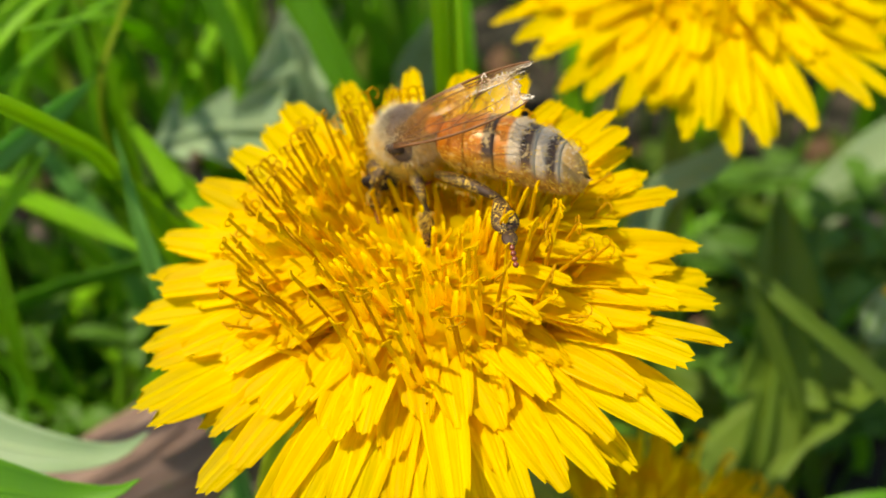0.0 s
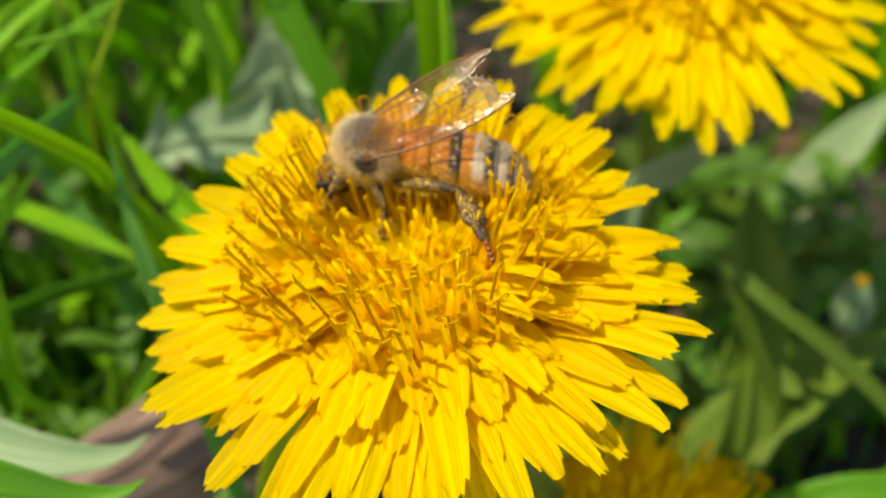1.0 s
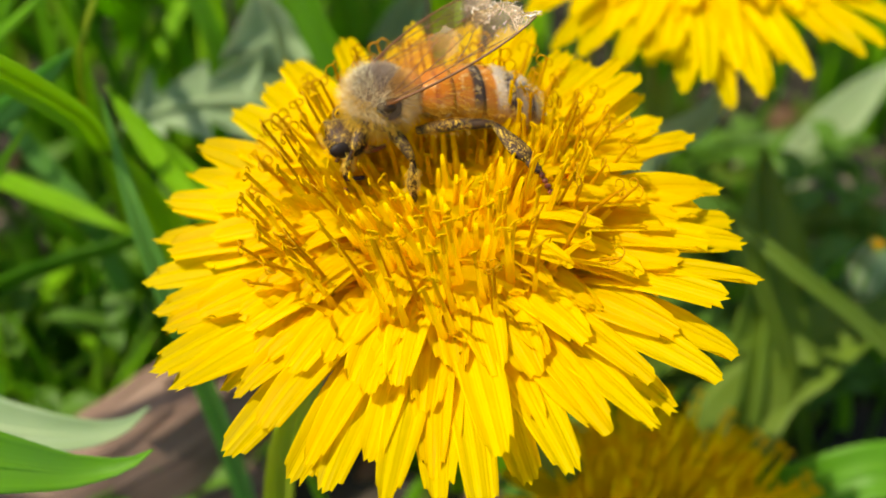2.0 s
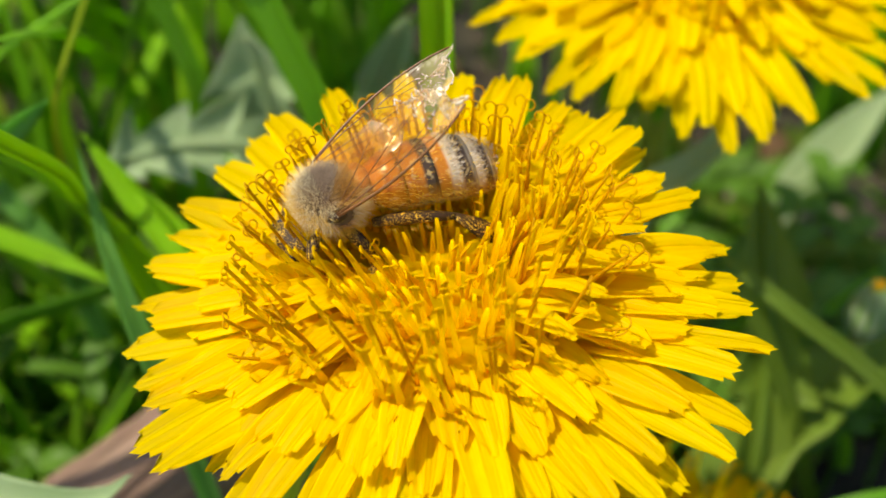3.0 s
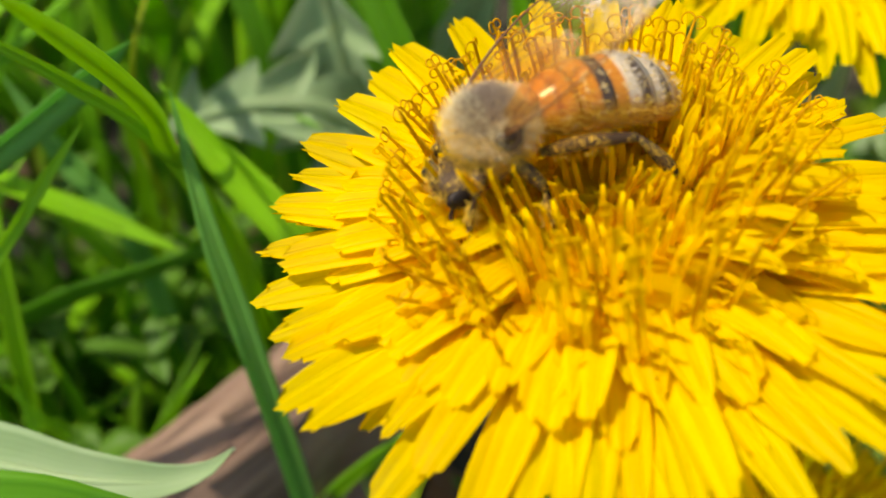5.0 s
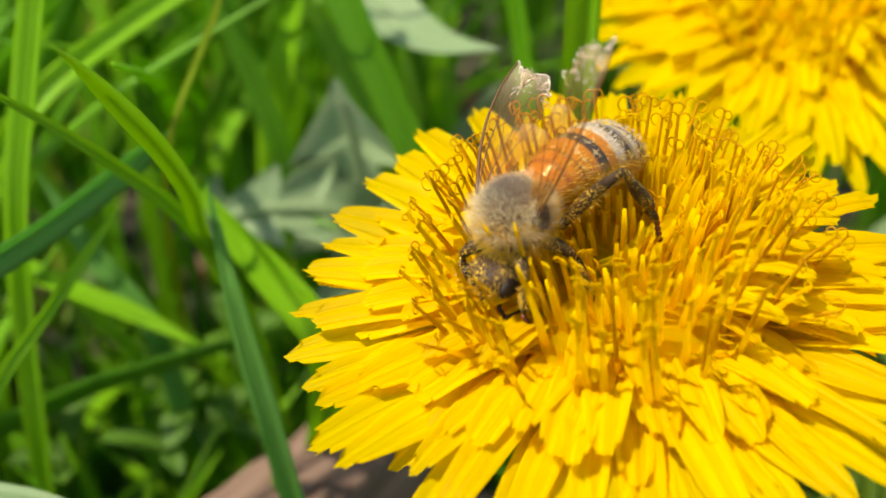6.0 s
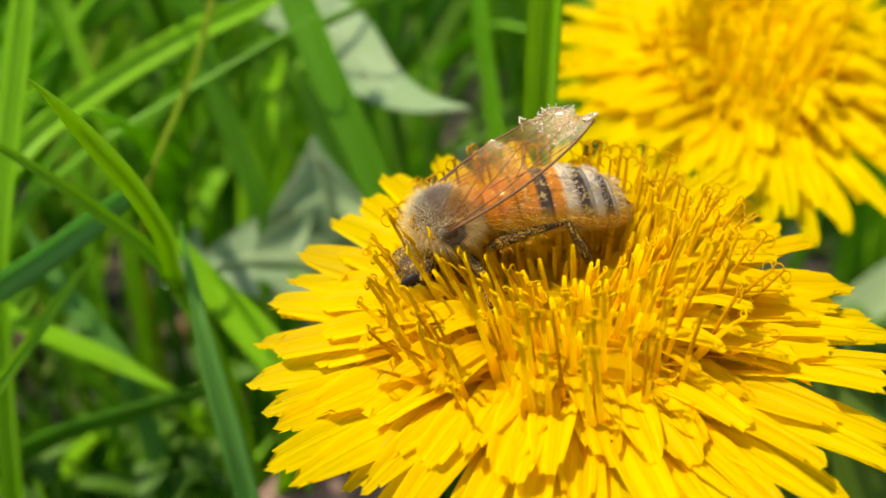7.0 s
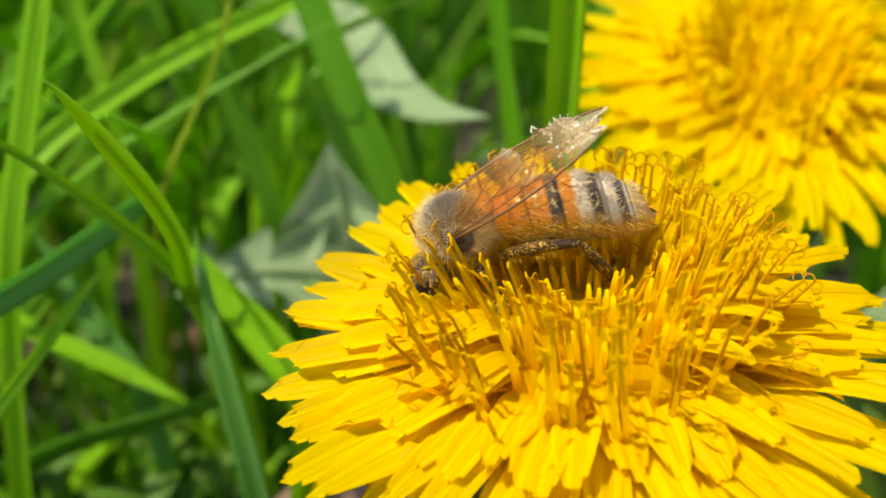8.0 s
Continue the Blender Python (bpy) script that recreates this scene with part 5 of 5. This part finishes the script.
# flat piece of dead bark leaning on the ground beneath the flower
def bark_piece():
    a, b = Vector((-4.1, 0.85, 2.2)), Vector((-0.7, 3.75, 2.5))
    along = (b - a).normalized()
    across = Vector((0.62, -0.66, -0.35)).normalized()
    verts, faces, uvs = [], [], []
    n, cols = 26, 8
    rng = random.Random(9)
    for layer in (0, 1):
        for i in range(n + 1):
            f = i / n
            for k in range(cols):
                c = k / (cols - 1)
                w = 1.5 * (0.55 + 0.45 * math.sin(math.pi * min(1, 0.15 + f * 0.75)))
                p = a + (b - a) * f + across * (w * c + 0.06 * noise.noise(Vector((f * 9, c, 1))))
                lift = 0.10 * math.sin(math.pi * c) + 0.05 * noise.noise(Vector((f * 6, c * 5, 2)))
                if c > 0.40:
                    lift -= 1.7 * (c - 0.40)
                p = p + along.cross(across) * (-1) * (lift - layer * (0.10 + 0.25 * c * c))
                verts.append(p * CM)
                uvs.append((f, c))
    size = (n + 1) * cols
    for i in range(n):
        for k in range(cols - 1):
            q = i * cols + k
            faces.append((q, q + 1, q + cols + 1, q + cols))
            faces.append((q + size, q + size + cols, q + size + cols + 1, q + size + 1))
        for k in (0, cols - 1):
            q = i * cols + k
            faces.append((q, q + cols, q + cols + size, q + size))
    for i in (0, n):
        for k in range(cols - 1):
            q = i * cols + k
            faces.append((q, q + 1, q + 1 + size, q + size))
    ob = thing("bark_piece", None, None, "flat brown piece of dead bark lying under the grass", "bark")
    part("bark_slab", mesh("bark_slab", verts, faces, BARK, uvs=uvs), ob, None, "streaked brown slab")
    out = -along.cross(across).normalized()
    for k in range(7):
        f0, c0 = rng.uniform(0.05, 0.7), rng.uniform(0.15, 0.85)
        path = []
        for i in range(9):
            f = f0 + 0.28 * i / 8
            w = 1.5 * (0.55 + 0.45 * math.sin(math.pi * min(1, 0.15 + f * 0.75)))
            lift = 0.10 * math.sin(math.pi * c0) + 0.05 * noise.noise(Vector((f * 6, c0 * 5, 2))) - (1.7 * (c0 - 0.40) if c0 > 0.40 else 0)
            path.append((a + (b - a) * f + across * (w * c0 + 0.05 * noise.noise(Vector((f * 8, k, 5)))) + out * (lift + 0.03)) * CM)
        wid = rng.uniform(0.0010, 0.0022)
        v, f, u = ribbon(path, lambda q: wid * math.sin(math.pi * (0.08 + 0.84 * q)) ** 0.6, 4, -0.2, out, None, 0.0005)
        part("bark_strip", mesh("bark_strip", v, f, BARK, uvs=u), ob, None, "peeling fibre strip")


bark_piece()


def lawn():
    """The uncounted grass all round, in one mesh."""
    rng = random.Random(77)
    lots = []
    count = 0
    while count < 2740:
        far, low = 1700 < count < 2400, count >= 2400
        x, y = (rng.uniform(-60, 60), rng.uniform(-60, 60)) if far else (rng.uniform(-14, 14), rng.uniform(-3, 24))
        if low:
            x, y = rng.uniform(-6.5, -1.7), rng.uniform(1.6, 5.6)
        if far and -14 < x < 14 and -12 < y < 24:
            continue
        if not far:
            if low:
                high = rng.uniform(1.2, 3.0)
            elif y < 5.2 and abs(x) < 5.2:
                if y < 1.0 and abs(x) < 2.0:
                    continue
                high = rng.uniform(0.8, 2.6)
            elif 0.1 < x - 0.03 * (y - 5) < 1.5 and y < 18:
                high = rng.uniform(0.4, 1.2)
            elif x > 2.0 and y < 7.6:
                high = rng.uniform(0.8, 2.0)
            elif y < 2:
                high = rng.uniform(1.0, 3.0)
            else:
                high = rng.uniform(4.0, 8.5)
        else:
            high = rng.uniform(3, 7)
        lean = Vector((rng.gauss(0, 0.32), rng.gauss(0, 0.25), 0))
        if not far and y < 7:
            lean.y = abs(lean.y) * 0.6
        w = rng.uniform(0.14, 0.38) * CM
        base = Vector((x, y, -0.3))
        pts = [base + Vector((0, 0, high * q)) + lean * high * q * q * 1.1 - Vector((0, 0, 0.25 * high * q**3 * lean.length)) for q in (0, 0.35, 0.7, 1.0)]
        path = spline([p * CM for p in pts], 8)
        v, f, u = ribbon(path, lambda q: w * (0.7 + 0.3 * min(1, q * 3)) * (1 - q**2.2 * 0.95), 3, 0.3, Vector((rng.uniform(-1, 1), -1, 0.2)))
        lots.append((v, f, u))
        count += 1
    v, f, u = join(*lots)
    thing("grass", mesh("grass", v, f, GRASS, uvs=u), None, "thick green lawn grass with dark gaps", "grass", kind="stuff")


lawn()


def weeds():
    """Low three-leaved plants in the shade: a few forms, then copies."""
    rng = random.Random(41)
    forms = []
    for k in range(6):
        ob = thing("weed", None, pose(-0.02 - 0.006 * k, 0.012 + 0.005 * k, 0), "small three-leaved green weed low in the grass", "weed", "low weeds")
        high = rng.uniform(0.9, 2.2)
        stem = spline([Vector((0, 0, -0.3)) * CM, Vector((rng.uniform(-0.2, 0.2), 0, high * 0.6)) * CM, Vector((rng.uniform(-0.3, 0.3), rng.uniform(-0.3, 0.3), high)) * CM], 5)
        v, f, u = tube(stem, 0.0003, 5)
        part("stem", mesh("stem", v, f, WEED, uvs=u), ob)
        top = stem[-1]
        for q in range(3):
            w = q * 2.09 + rng.uniform(-0.4, 0.4)
            d = Vector((math.cos(w), math.sin(w), rng.uniform(-0.1, 0.4))) * rng.uniform(0.35, 0.6) * CM
            wid = rng.uniform(0.0016, 0.0030)
            v, f, u = ribbon(spline([top, top + d * 0.5 + Vector((0, 0, 0.0006)), top + d], 7), lambda t: wid * math.sin(math.pi * min(1, 0.08 + t * 0.9)) ** 0.8 + 0.0002, 5, 0.2)
            part("leaf", mesh("leaf", v, f, WEED, uvs=u), ob)
        forms.append(ob)
    for k in range(70):
        x, y = (rng.uniform(-6.5, -1.7), rng.uniform(0.6, 5.2)) if k < 48 else (rng.uniform(2.6, 5.4), rng.uniform(1.2, 6.0))
        copy_thing(forms[k % 6], pose(x * CM, y * CM, 0, 0, 0, rng.uniform(0, 360)))


weeds()


def litter():
    """Crumbs of dead leaf and pebbles on the soil."""
    rng = random.Random(43)
    for k in range(53):
        x, y = rng.uniform(-6, 7), rng.uniform(1, 9)
        if k < 16:
            x, y = ((-2.7, 4.9), (-3.1, 5.8), (0.3, 5.4), (0.9, 4.6), (2.2, 6.6), (3.9, 5.8), (3.4, 6.2), (-3.4, 3.4), (0.8, 8.2), (1.2, 9.6), (0.6, 7.0), (1.0, 10.4), (1.5, 8.6), (0.9, 13.0), (0.8, 15.2), (1.3, 14.1))[k]
        z = rng.uniform(0.3, 1.6) if k < 16 else 0.15
        v, f, u = ball(rng.uniform(0.25, 0.6), rng.uniform(0.2, 0.4), rng.uniform(0.12, 0.25), 10, 7, lambda p, q: p * (1 + 0.35 * noise.noise(p * 4 + Vector((k, 0, 0)))))
        thing("litter_crumb", mesh("litter_crumb", [p * CM for p in v], f, LITTER if k % 3 else PEBBLE, uvs=u), pose(x * CM, y * CM, z * CM * (0.3 if k >= 16 else 0.2), rng.uniform(-30, 30), rng.uniform(-30, 30), rng.uniform(0, 360)),
              "brown crumb of dead leaf on the soil" if k % 3 else "pale pinkish pebble on the soil", "litter", "litter on the soil")


litter()


# ---------------------------------------------------------------- what moves
def motions():
    walk(BEE, [(t, pose(*row)) for t, *row in BEE_ROWS])
    for side, s in (("near", 1), ("off", -1)):
        rows = []
        for t, a, b, c, d in WING_ROWS:
            spread, lift = (a, b) if s > 0 else (c, d)
            rows.append((t, pose(0.03 * CM, s * 0.165 * CM, 0.10 * CM, -38 if s > 0 else 8, lift, -s * spread)))
        walk(WINGS[side], rows)
    leg, knee, hip, size = LEGS["hind", 1]
    walk(leg, [(t, Matrix.Translation(hip) @ aim(a)) for t, a, b in HIND_ROWS])
    walk(knee, [(t, Matrix.Translation((size, 0, 0)) @ aim(a).inverted() @ aim(b)) for t, a, b in HIND_ROWS])


motions()
